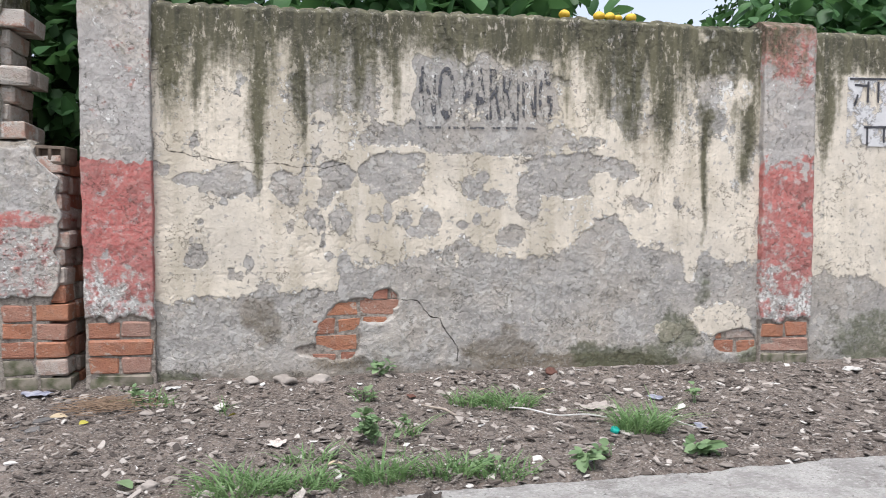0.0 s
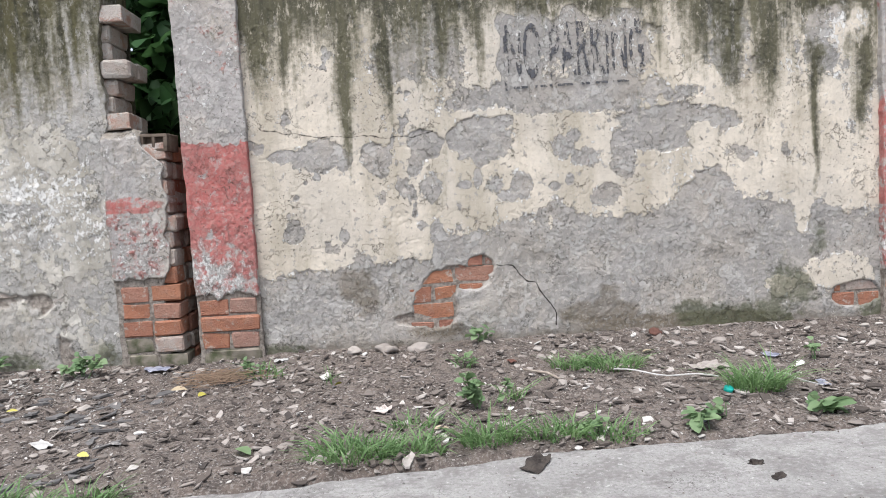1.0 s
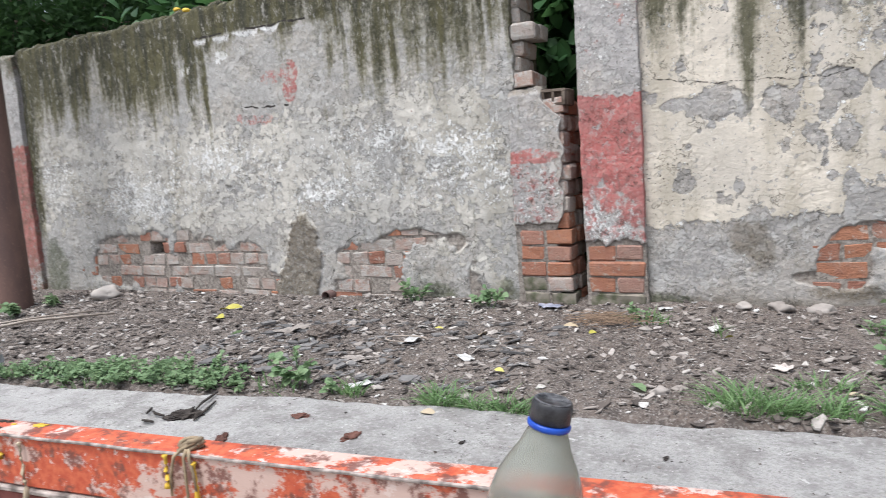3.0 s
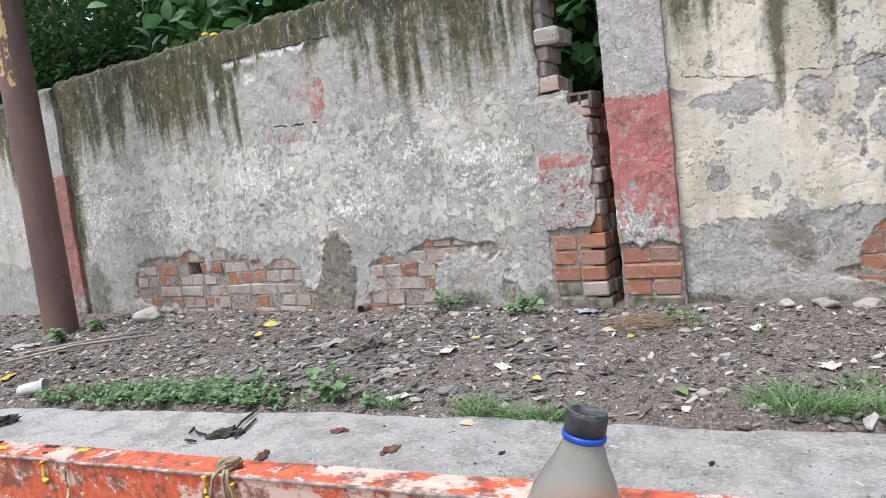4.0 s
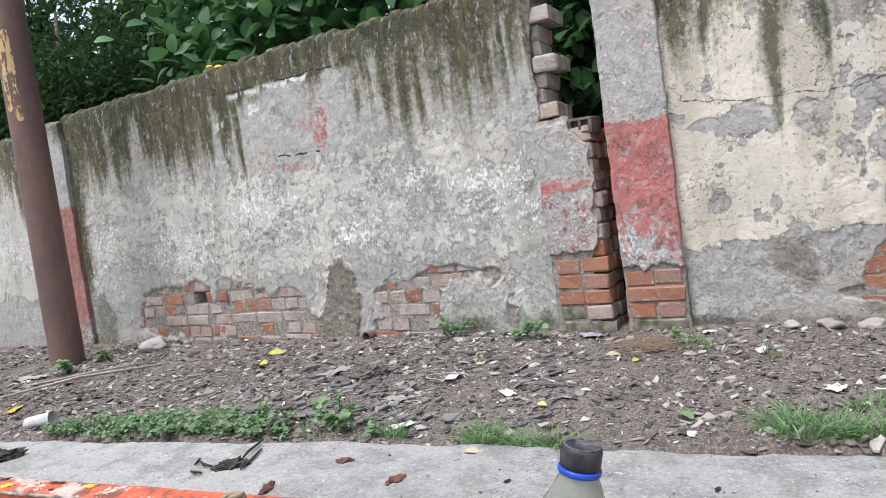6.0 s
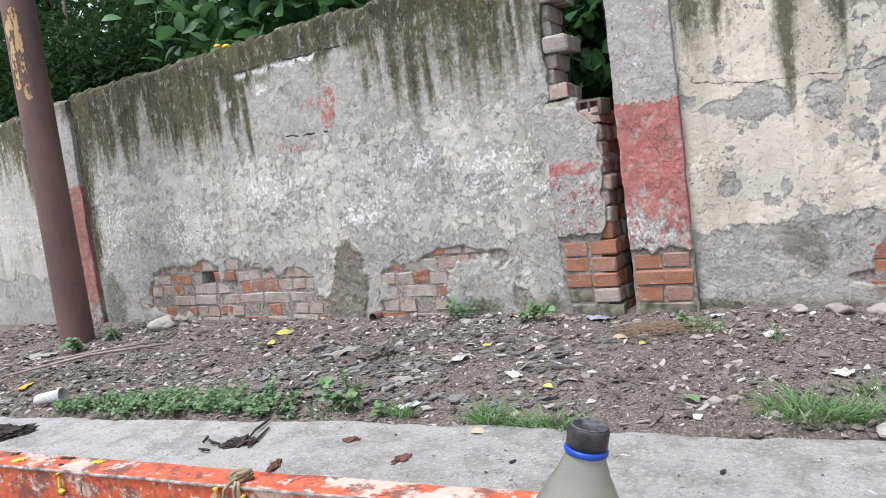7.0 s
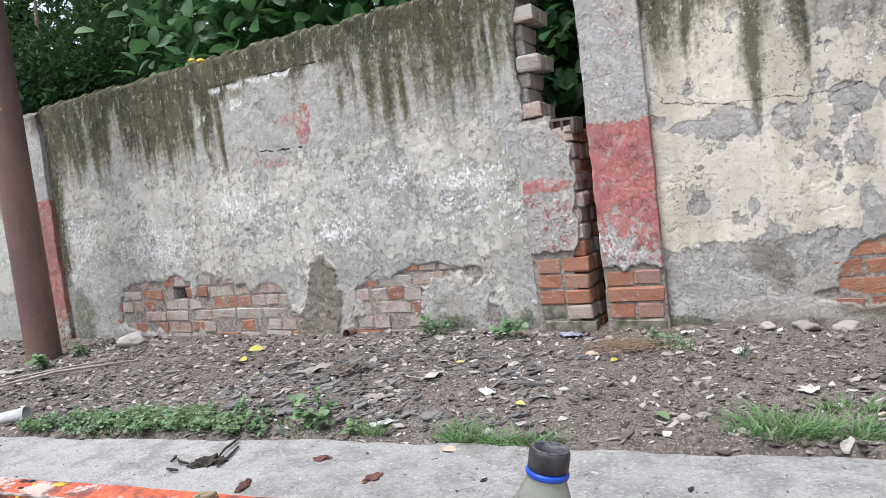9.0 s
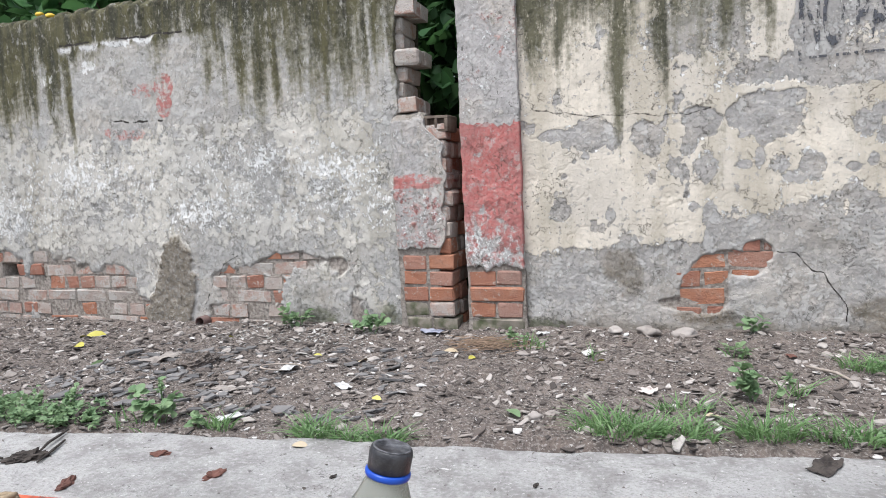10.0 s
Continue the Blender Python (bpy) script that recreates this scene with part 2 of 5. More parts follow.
def soil_material():
    m = Mat("soil", 0.96)
    big, mid, fine = m.noise(1.6, 5), m.noise(14, 6, 0.65), m.noise(110, 5, 0.65)
    c = m.mix(m.ramp(big, 0.35, 0.65), (0.130, 0.103, 0.086), (0.172, 0.142, 0.122))
    c = m.mix(m.ramp(mid, 0.35, 0.7), c, (0.072, 0.060, 0.053))
    c = m.mix(m.ramp(fine, 0.48, 0.62, 0.0, 0.85), c, (0.235, 0.212, 0.192))
    c = m.mix(m.ramp(m.noise(45, 6, 0.7), 0.56, 0.62, 0.0, 0.7), c, (0.062, 0.052, 0.046))
    c = m.mix(m.ramp(m.noise(80, 4, 0.6), 0.66, 0.68, 0.0, 0.9), c, (0.42, 0.405, 0.38))
    m.color(c)
    m.relief(m.math("ADD", m.math("MULTIPLY", mid, 1.5), fine), 0.9, 0.012)
    return m.m


def concrete_material():
    m = Mat("concrete", 0.9)
    big, mid, fine = m.noise(1.1, 6, 0.6), m.noise(7, 7, 0.68), m.noise(150, 5, 0.6)
    sand, spot = m.noise(75, 7, 0.75), m.noise(34, 6, 0.65)
    c = m.mix(m.ramp(big, 0.35, 0.65), (0.332, 0.323, 0.310), (0.415, 0.404, 0.387))
    c = m.mix(m.ramp(mid, 0.46, 0.60, 0.0, 0.75), c, (0.225, 0.214, 0.202))
    c = m.mix(m.ramp(m.noise(2.6, 6, 0.65), 0.52, 0.62, 0.0, 0.6), c, (0.45, 0.44, 0.42))
    c = m.mix(m.ramp(m.noise(4.2, 8, 0.7, (1, 1.6, 1)), 0.55, 0.62, 0.0, 0.55), c, (0.20, 0.19, 0.178))
    c = m.mix(m.ramp(sand, 0.50, 0.60, 0.0, 0.7), c, (0.52, 0.51, 0.49))
    c = m.mix(m.ramp(fine, 0.50, 0.60, 0.0, 0.55), c, (0.19, 0.18, 0.17))
    split = m.math("ABSOLUTE", m.math("SUBTRACT", m.noise(3.4, 8, 0.66), 0.5))
    split = m.math("MULTIPLY", m.ramp(split, 0.0, 0.006, 1.0, 0.0), m.ramp(m.noise(2.1, 3), 0.52, 0.58))
    c = m.mix(m.math("MULTIPLY", split, 0.75), c, (0.10, 0.092, 0.083))
    c = m.mix(m.ramp(spot, 0.655, 0.675, 0.0, 0.8), c, (0.085, 0.075, 0.068))
    c = m.mix(m.ramp(m.noise(48, 5, 0.6), 0.66, 0.68, 0.0, 0.8), c, (0.58, 0.57, 0.55))
    m.color(c)
    m.relief(m.math("MULTIPLY_ADD", m.ramp(spot, 0.655, 0.675), -0.5, m.math("ADD", mid, m.math("MULTIPLY", sand, 1.2))), 1.0, 0.010)
    return m.m


def leaf_material(name, a, b, gloss=0.45):
    m = Mat(name, gloss)
    r = m.island()
    m.color(m.mix(m.math("MULTIPLY_ADD", m.noise(6, 2), 0.4, m.math("MULTIPLY", r, 0.7)), a, b))
    m.b.inputs["Subsurface Weight"].default_value = 0.0
    m.b.inputs["Specular IOR Level"].default_value = 0.10 if gloss > 0.7 else 0.3
    tr = m.n.new("ShaderNodeBsdfTranslucent")
    tr.inputs["Color"].default_value = tuple(min(1, v * 1.6) for v in b) + (1,)
    mx = m.n.new("ShaderNodeMixShader")
    mx.inputs[0].default_value = 0.25
    m.l.new(m.b.outputs[0], mx.inputs[1])
    m.l.new(tr.outputs[0], mx.inputs[2])
    m.l.new(mx.outputs[0], m.n["Material Output"].inputs["Surface"])
    return m.m


def worn_paint_material():
    """Old black letters, worn through in flakes."""
    m = Mat("worn_black_paint", 0.85)
    m.color(m.mix(m.noise(60, 4), (0.045, 0.048, 0.055), (0.11, 0.11, 0.12)))
    hole = m.math("MULTIPLY", m.ramp(m.noise(20, 7, 0.7, (1.6, 1, 0.7)), 0.47, 0.54), m.ramp(m.noise(75, 5), 0.38, 0.48))
    m.put(m.b.inputs["Alpha"], hole)
    return m.m


def worn_white_material():
    m = Mat("worn_white_paint", 0.85)
    m.color(m.mix(m.noise(30, 5), (0.40, 0.40, 0.41), (0.58, 0.58, 0.58)))
    m.put(m.b.inputs["Alpha"], m.ramp(m.noise(7, 8, 0.7), 0.46, 0.53))
    return m.m


def rail_material():
    """Orange paint, chipped to a pale ground coat, grime along it."""
    m = Mat("orange_paint", 0.6)
    n, big, fine = m.noise(16, 6, 0.7, (0.6, 1, 1)), m.noise(3.5, 4), m.noise(90, 5)
    c = m.mix(m.ramp(fine, 0.3, 0.7), (0.35, 0.058, 0.028), (0.48, 0.115, 0.054))
    c = m.mix(m.ramp(m.math("ADD", n, m.math("MULTIPLY", big, 0.5)), 0.775, 0.83), c, (0.47, 0.34, 0.29))
    c = m.mix(m.ramp(m.noise(42, 7, 0.72, (0.7, 1, 1)), 0.555, 0.60, 0.0, 0.8), c, (0.54, 0.44, 0.40))
    c = m.mix(m.ramp(m.noise(30, 5, 0.7), 0.50, 0.62, 0.0, 0.9), c, (0.13, 0.048, 0.036))
    m.color(c)
    m.relief(m.math("ADD", n, m.math("MULTIPLY", fine, 0.4)), 0.5, 0.003)
    return m.m


def flaked_primer_material():
    """Ochre ground coat, flaked off in places."""
    m = Mat("ochre_primer", 0.8)
    m.color(m.mix(m.noise(30, 5), (0.40, 0.255, 0.115), (0.54, 0.38, 0.20)))
    m.put(m.b.inputs["Alpha"], m.ramp(m.noise(22, 7, 0.7, (1, 1, 0.45)), 0.43, 0.48))
    return m.m


def rust_material():
    m = Mat("rusted_paint", 0.6)
    n, fine = m.noise(5, 6, 0.65, (1, 1, 0.4)), m.noise(60, 5)
    c = m.mix(m.ramp(n, 0.35, 0.65), (0.105, 0.066, 0.058), (0.155, 0.092, 0.074))
    c = m.mix(m.ramp(fine, 0.58, 0.72, 0.0, 0.6), c, (0.21, 0.13, 0.10))
    m.color(c)
    m.relief(fine, 0.35, 0.003)
    return m.m


def pet_material():
    m = Mat("cloudy_bottle", 0.12)
    m.color(m.mix(m.ramp(m.noise(14, 4), 0.3, 0.7), (0.52, 0.53, 0.48), (0.66, 0.67, 0.61)))
    m.relief(m.math("ADD", m.noise(28, 3), m.math("MULTIPLY", m.noise(90, 3), 0.3)), 0.5, 0.004)
    m.b.inputs["Transmission Weight"].default_value = 0.86
    m.b.inputs["IOR"].default_value = 1.30
    return m.m


M = {
    "plaster": plaster_material("cream_washed_render"),
    "rough": plaster_material("whitish_rough_render", (0.485, 0.458, 0.405), (0.378, 0.366, 0.342), ((0.019, 0.020, 0.009), (0.074, 0.068, 0.027), (0.150, 0.138, 0.080))),
    "pier": plaster_material("pale_pier_render", (0.44, 0.41, 0.37), (0.395, 0.375, 0.355)),
    "brick": brick_material(),
    "dull": grey_brick_material(),
    "mossbrick": simple("mossy_brick", (0.060, 0.070, 0.034), (0.235, 0.205, 0.170), 0.95, 16, 0.7),
    "cordbrown": simple("dirty_cord", (0.16, 0.12, 0.08), (0.32, 0.25, 0.16), 0.9, 60, 0.3),
    "mortar": simple("mortar", (0.13, 0.115, 0.10), (0.26, 0.235, 0.21), 0.95, 40),
    "soil": soil_material(),
    "concrete": concrete_material(),
    "chips": chips_material(),
    "stone": simple("stone", (0.20, 0.175, 0.155), (0.36, 0.33, 0.30), 0.9, 22, 0.6, "object"),
    "crumbs": simple("render_crumbs", (0.24, 0.225, 0.20), (0.47, 0.455, 0.425), 0.95, 60, 0.5, "island"),
    "slate": simple("grey_flakes", (0.068, 0.066, 0.066), (0.180, 0.172, 0.166), 0.8, 40, 0.6, "island"),
    "grass": leaf_material("grass_blade", (0.066, 0.142, 0.050), (0.168, 0.262, 0.110), 0.5),
    "weed": leaf_material("weed_leaf", (0.078, 0.148, 0.066), (0.205, 0.285, 0.150), 0.65),
    "leaf": leaf_material("tree_leaf", (0.028, 0.078, 0.030), (0.075, 0.165, 0.055), 0.48),
    # darker copy of the tree leaf: the trees' shade is put into its colour
    "shadeleaf": leaf_material("shade_leaf", (0.009, 0.023, 0.009), (0.027, 0.058, 0.018), 0.8),
    "bark": simple("bark", (0.075, 0.055, 0.042), (0.15, 0.12, 0.095), 0.95, 20, 0.8),
    "rust": rust_material(),
    "ochre": flaked_primer_material(),
    "letters": worn_paint_material(),
    "orange": rail_material(),
    "edgeline": simple("grimy_edge", (0.085, 0.070, 0.062), (0.40, 0.345, 0.31), 0.75, 45),
    "maroon": simple("maroon_paint", (0.105, 0.026, 0.022), (0.19, 0.06, 0.05), 0.6, 24, 0.4),
    "greyline": simple("worn_edge", (0.33, 0.28, 0.25), (0.55, 0.50, 0.46), 0.7, 60),
    # paler than the cap: scuffs plus the top's sky sheen, put into the colour
    "captop": simple("scuffed_sheen_plastic", (0.030, 0.030, 0.033), (0.115, 0.115, 0.12), 0.5, 170, 0.5),
    "cap": simple("black_plastic", (0.014, 0.014, 0.016), (0.050, 0.050, 0.053), 0.42, 55, 0.35),
    "ring": simple("blue_plastic", (0.008, 0.040, 0.27), (0.014, 0.065, 0.36), 0.35, 60, 0.1),
    "pet": pet_material(),
    "white": simple("white_plastic", (0.33, 0.325, 0.31), (0.50, 0.495, 0.48), 0.5, 30, 0.2),
    "yellow": simple("yellow_petal", (0.50, 0.29, 0.025), (0.62, 0.44, 0.05), 0.6, 40, 0.2, "object"),
    "yleaf": simple("yellow_leaf", (0.32, 0.29, 0.05), (0.45, 0.41, 0.12), 0.6, 40, 0.2, "object"),
    "tan": simple("tan_leaf", (0.30, 0.24, 0.15), (0.42, 0.35, 0.25), 0.7, 40, 0.2, "object"),
    "dung": simple("dry_mud", (0.022, 0.018, 0.016), (0.060, 0.050, 0.043), 0.95, 40, 0.9),
    "redclay": simple("dry_red_leaf", (0.075, 0.036, 0.028), (0.14, 0.066, 0.050), 0.9, 40, 0.4, "object"),
    "wood": simple("weathered_wood", (0.24, 0.20, 0.165), (0.38, 0.33, 0.28), 0.85, 24, 0.5),
    "teal": simple("green_plastic", (0.01, 0.30, 0.25), (0.02, 0.40, 0.33), 0.4, 40, 0.0),
    "blue": simple("blue_wrapper", (0.13, 0.14, 0.19), (0.27, 0.275, 0.32), 0.45, 40, 0.2),
    "straw": simple("straw", (0.12, 0.080, 0.055), (0.22, 0.155, 0.105), 0.85, 60, 0.0, "island"),
    "signwhite": worn_white_material(),
    "dark": simple("dark_paint", (0.03, 0.03, 0.035), (0.07, 0.07, 0.08), 0.8, 40, 0.0),
}

# ---- mesh helpers ----
def from_arrays(name, verts, quads, material, smooth=False, attrs=None):
    """A mesh object out of arrays of places and of four-cornered (or three-cornered) faces."""
    me = bpy.data.meshes.new(name)
    verts, quads = np.asarray(verts, np.float32), np.asarray(quads, np.int32)
    k = quads.shape[1]
    me.vertices.add(len(verts))
    me.vertices.foreach_set("co", verts.ravel())
    me.loops.add(quads.size)
    me.loops.foreach_set("vertex_index", quads.ravel())
    me.polygons.add(len(quads))
    me.polygons.foreach_set("loop_start", np.arange(0, quads.size, k, dtype=np.int32))
    me.polygons.foreach_set("use_smooth", np.full(len(quads), smooth))
    for key, values in (attrs or {}).items():
        a = me.attributes.new(key, "FLOAT", "POINT")
        a.data.foreach_set("value", np.asarray(values, np.float32).ravel())
    me.update(calc_edges=True)
    me.validate()
    me.materials.append(material)
    return new(name, me)


def part(name, bm, material, parent=None, label="", smooth=False):
    me = bpy.data.meshes.new(name)
    bm.to_mesh(me)
    bm.free()
    for p in me.polygons:
        p.use_smooth = smooth
    me.materials.append(material)
    ob = new(name, me)
    if parent:
        ob.parent = parent
    if label:
        ob["label"] = label
    return ob


def base(name, m=None):
    ob = new(name)
    ob.empty_display_size = 0.05
    if m is not None:
        ob.matrix_world = m
    return ob


def box(bm, size, m=Matrix(), bevel=0.0, jitter=0.0, rng=random):
    r = bmesh.ops.create_cube(bm, size=1.0, matrix=Matrix.Diagonal((*size, 1)))
    vs = r["verts"]
    if bevel:
        es = list({e for v in vs for e in v.link_edges})
        got = bmesh.ops.bevel(bm, geom=es, offset=bevel, segments=1, affect="EDGES")
        vs = list({v for v in got["verts"]} | {v for f in got["faces"] for v in f.verts})
    for v in vs:
        if jitter:
            v.co += Vector([rng.uniform(-jitter, jitter) for _ in range(3)])
        v.co = m @ v.co
    return vs


def lathe(bm, profile, steps=32, m=Matrix()):
    rings = [[bm.verts.new(m @ Vector((r * math.cos(2 * math.pi * k / steps), r * math.sin(2 * math.pi * k / steps), z))) for k in range(steps)] for r, z in profile]
    for a, b in zip(rings, rings[1:]):
        for k in range(steps):
            bm.faces.new((a[k], a[(k + 1) % steps], b[(k + 1) % steps], b[k]))
    bm.faces.new(rings[0][::-1])
    bm.faces.new(rings[-1])


def tube(bm, places, radii, steps=8):
    rings = []
    for k, (p, r) in enumerate(zip(places, radii)):
        a, b = places[max(k - 1, 0)], places[min(k + 1, len(places) - 1)]
        q = (Vector(b) - Vector(a)).to_track_quat("Z", "Y")
        rings.append([bm.verts.new(Vector(p) + q @ Vector((r * math.cos(2 * math.pi * s / steps), r * math.sin(2 * math.pi * s / steps), 0))) for s in range(steps)])
    for a, b in zip(rings, rings[1:]):
        for s in range(steps):
            bm.faces.new((a[s], a[(s + 1) % steps], b[(s + 1) % steps], b[s]))
    bm.faces.new(rings[0][::-1])
    bm.faces.new(rings[-1])

# ---- the wall: rendered brick bays between pillars ----
WALL, PILLAR, COURSE = 3.40, 3.362, 0.081
FIELDS = ("cream", "flake", "red", "damp", "moss", "green", "bare", "crack", "plain")


def render_sheet(name, x0, x1, top, field, y0, depth, material, res=0.0075, z0=-0.08, right_edge=None):
    """The skin of a bay or pillar: a fine relief in front that folds over the top, down the back and round both ends."""
    nx, nz = int((x1 - x0) / res) + 1, int(1.85 / res)
    u, v = np.linspace(0, 1, nx)[None, :], np.linspace(0, 1, nz)[:, None]
    t = top(x0 + (x1 - x0) * u)
    z = z0 + (t - z0) * v
    x = x0 + ((right_edge(z) if right_edge else x1) - x0) * u
    x = x + 0 * z
    if material is M["pier"]:
        x = x + (1 - u) * 0.006 * fbm(z * 11, z * 0 + x0, 4, 16) + u * 0.006 * fbm(z * 11, z * 0 + x1, 4, 17)
    f = {k: np.zeros_like(z) for k in FIELDS}
    h = field(x, z, t, f)
    h = h + (1 - 0.9 * f["plain"]) * (0.005 * fbm(x * 5, z * 5, 3, 11) + (0.0034 if material is M["rough"] else 0.0028) * (1 - 0.75 * soft(f["cream"], -0.05, 0.1) * (material is not M["rough"])) * fbm(x * 22 + 9 * z, z * 22 - 9 * x, 4, 12) - 0.0022 * soft(1 - np.abs(fbm(x * 7, z * 9, 4, 13)) * 14, 0.0, 1.0) * soft(fbm(x * 3, z * 3, 3, 14), 0.05, 0.35))
    q = fbm(x * 3.1 + 2 * z, z * 4.0 - x, 6, 15)
    ledge = soft(q, -0.16, -0.145) + soft(q, 0.04, 0.055) + soft(q, 0.24, 0.255)
    washed = soft(f["cream"], -0.1, 0.1)
    even = material is M["plaster"]
    h = h + 0.0015 * (ledge - 1.5) * (1 - f["plain"]) * (1 - soft(f["bare"], 0.0, 0.2)) * (1 - 0.8 * washed if even else 0.7)
    h = h + (0.0014 if even else 0.0009) * soft(f["cream"], -0.05, 0.1) 
    away = soft(f["bare"], 0.05, 0.3)
    h = np.where(h < -0.03, h, h * (1 - 0.85 * away)) - 0.0122 * away
    y = y0 - h + 0.03 * soft(z, t - 0.035, t) ** 2
    rows = [(x, y, z)]
    for dy, dz in ((0.06, 0.012), (0.11, 0.012), (0.17, 0.002), (depth, -0.03), (depth, None)):
        xe = x[-1:]
        ze = np.full_like(xe, z0) if dz is None else z[-1:] + dz + 0.012 * fbm(xe * 9, xe * 0 + dy * 20, 3, 5)
        rows.append((xe, np.full_like(xe, y0 + dy), ze))
    x, y, z = (np.concatenate([r[k] for r in rows]) for k in range(3))
    f = {k: np.concatenate([a] + [a[-1:]] * 5) for k, a in f.items()}
    back = np.maximum(y, y0 + depth)

    def fold(a, first, last):
        return np.concatenate([first, a, last], 1)

    y = fold(y, np.concatenate([back[:, :1], y[:, :1] + 0.006], 1), np.concatenate([y[:, -1:] + 0.006, back[:, -1:]], 1))
    x = fold(x, np.repeat(x[:, :1], 2, 1), np.repeat(x[:, -1:], 2, 1))
    z = fold(z, np.repeat(z[:, :1], 2, 1), np.repeat(z[:, -1:], 2, 1))
    f = {k: fold(a, np.repeat(a[:, :1], 2, 1), np.repeat(a[:, -1:], 2, 1)) for k, a in f.items()}
    r, c = x.shape
    i = (np.arange(r - 1)[:, None] * c + np.arange(c - 1)[None, :]).ravel()
    return from_arrays(name, np.stack([x, y, z], -1).reshape(-1, 3), np.stack([i, i + 1, i + 1 + c, i + c], -1), material, True, f)


def stains(x, z, top, reach, drips, seed):
    """Dark growth that runs down from the coping: a band and single runs (place, lowest point, width)."""
    s = fbm(x * 7 + 0.25 * fbm(x * 3, z * 3, 2, seed), z * 0.25, 3, seed)
    far = reach * (1 + 0.55 * s + 0.30 * fbm(x * 28, z * 0.4, 2, seed + 3))
    best = 1.5 * (1 - (top - z) / far) + 0.35 * fbm(x * 6, z * 4, 3, seed + 6)
    haze = fbm(x * 13 + 0.3 * fbm(x * 4, z * 4, 2, seed + 8), z * 0.6, 3, seed + 9)
    best = np.maximum(best, 1.0 * soft(haze, -0.05, 0.45) * (1 - soft(top - z, 0.45 * reach, 1.55 * reach)) - 0.05)
    for dx, low, w in drips:
        mid = dx + 0.02 * fbm(z * 5, z * 0 + dx * 9, 2, seed)
        wide = 1.45 * w * (0.40 + 0.60 * soft(z, low, top - 0.2))
        run = np.exp(-(((x - mid) / wide) ** 2)) * soft(z, low - 0.05, low + 0.40)
        best = np.maximum(best, 1.18 * run - 0.14)
    return np.clip(best, -0.6, 1.25)


def line_near(x, z, pts, wide):
    """1 on a broken line, 0 from the given width on."""
    best = np.full(np.shape(x), 9.0)
    x = x + 0.012 * fbm(x * 14, z * 14, 3, 31)
    z = z + 0.012 * fbm(x * 14, z * 14, 3, 33)
    for (ax, az), (bx, bz) in zip(pts, pts[1:]):
        dx, dz = bx - ax, bz - az
        t = np.clip(((x - ax) * dx + (z - az) * dz) / (dx * dx + dz * dz), 0, 1)
        best = np.minimum(best, np.hypot(x - ax - t * dx, z - az - t * dz))
    return 1 - np.clip(best / wide, 0, 1)


RIGHT_BARE = [(0.09, 0.21, 0.125, 0.125), (0.12, 0.30, 0.11, 0.09), (0.23, 0.335, 0.15, 0.072), (0.32, 0.385, 0.085, 0.065), (0.02, 0.15, 0.12, 0.04), (2.14, 0.13, 0.13, 0.07)]
RIGHT_LINE = [(-0.73, 0.39), (-0.57, 0.385), (-0.48, 0.41), (-0.37, 0.395), (-0.25, 0.465), (-0.14, 0.43), (0.02, 0.45), (0.08, 0.41), (0.12, 0.565), (0.35, 0.565), (0.56, 0.58), (0.75, 0.62), (1.06, 0.565), (1.21, 0.61), (1.32, 0.71), (1.42, 0.86), (1.50, 0.75), (1.59, 0.635), (1.80, 0.60), (1.87, 0.50), (1.94, 0.61), (2.12, 0.53), (2.3, 0.51)]
RIGHT_GREY = [(-0.40, 0.945, 0.125, 0.075), (-0.56, 0.944, 0.09, 0.036), (-0.14, 0.91, 0.06, 0.065), (-0.11, 0.85, 0.03, 0.025), (0.09, 0.965, 0.062, 0.068), (0.04, 0.87, 0.035, 0.046), (0.10, 0.753, 0.047, 0.07), (0.39, 0.973, 0.135, 0.10), (0.35, 0.90, 0.045, 0.05), (0.46, 1.05, 0.06, 0.04), (0.74, 0.92, 0.07, 0.068), (0.79, 0.97, 0.04, 0.045), (0.33, 0.795, 0.022, 0.042), (0.26, 0.77, 0.034, 0.018), (0.41, 0.764, 0.05, 0.05), (0.52, 0.758, 0.055, 0.07)]
RIGHT_GREY += [(0.47, 0.71, 0.058, 0.035), (0.76, 0.766, 0.022, 0.035), (0.69, 0.74, 0.022, 0.016), (-0.52, 0.752, 0.022, 0.020), (-0.54, 0.595, 0.056, 0.06), (0.05, 0.59, 0.036, 0.038), (0.12, 0.56, 0.04, 0.065), (0.70, 0.60, 0.062, 0.062), (0.62, 0.60, 0.021, 0.034), (1.23, 0.97, 0.22, 0.10), (1.45, 1.01, 0.12, 0.055), (0.83, 0.87, 0.085, 0.055), (1.02, 0.87, 0.055, 0.11), (0.93, 0.68, 0.075, 0.05), (-0.48, 0.93, 0.07, 0.04), (-0.29, 0.92, 0.04, 0.05), (0.30, 0.99, 0.06, 0.05), (0.80, 1.15, 0.45, 0.07)]
RIGHT_KEEP = [(1.32, 0.815, 0.15, 0.06), (1.16, 0.65, 0.045, 0.05), (1.41, 0.93, 0.08, 0.06), (1.87, 0.56, 0.042, 0.11), (2.05, 0.25, 0.17, 0.08), (0.47, 0.78, 0.020, 0.020), (1.75, 0.20, 0.08, 0.06), (0.66, 0.57, 0.012, 0.04)]


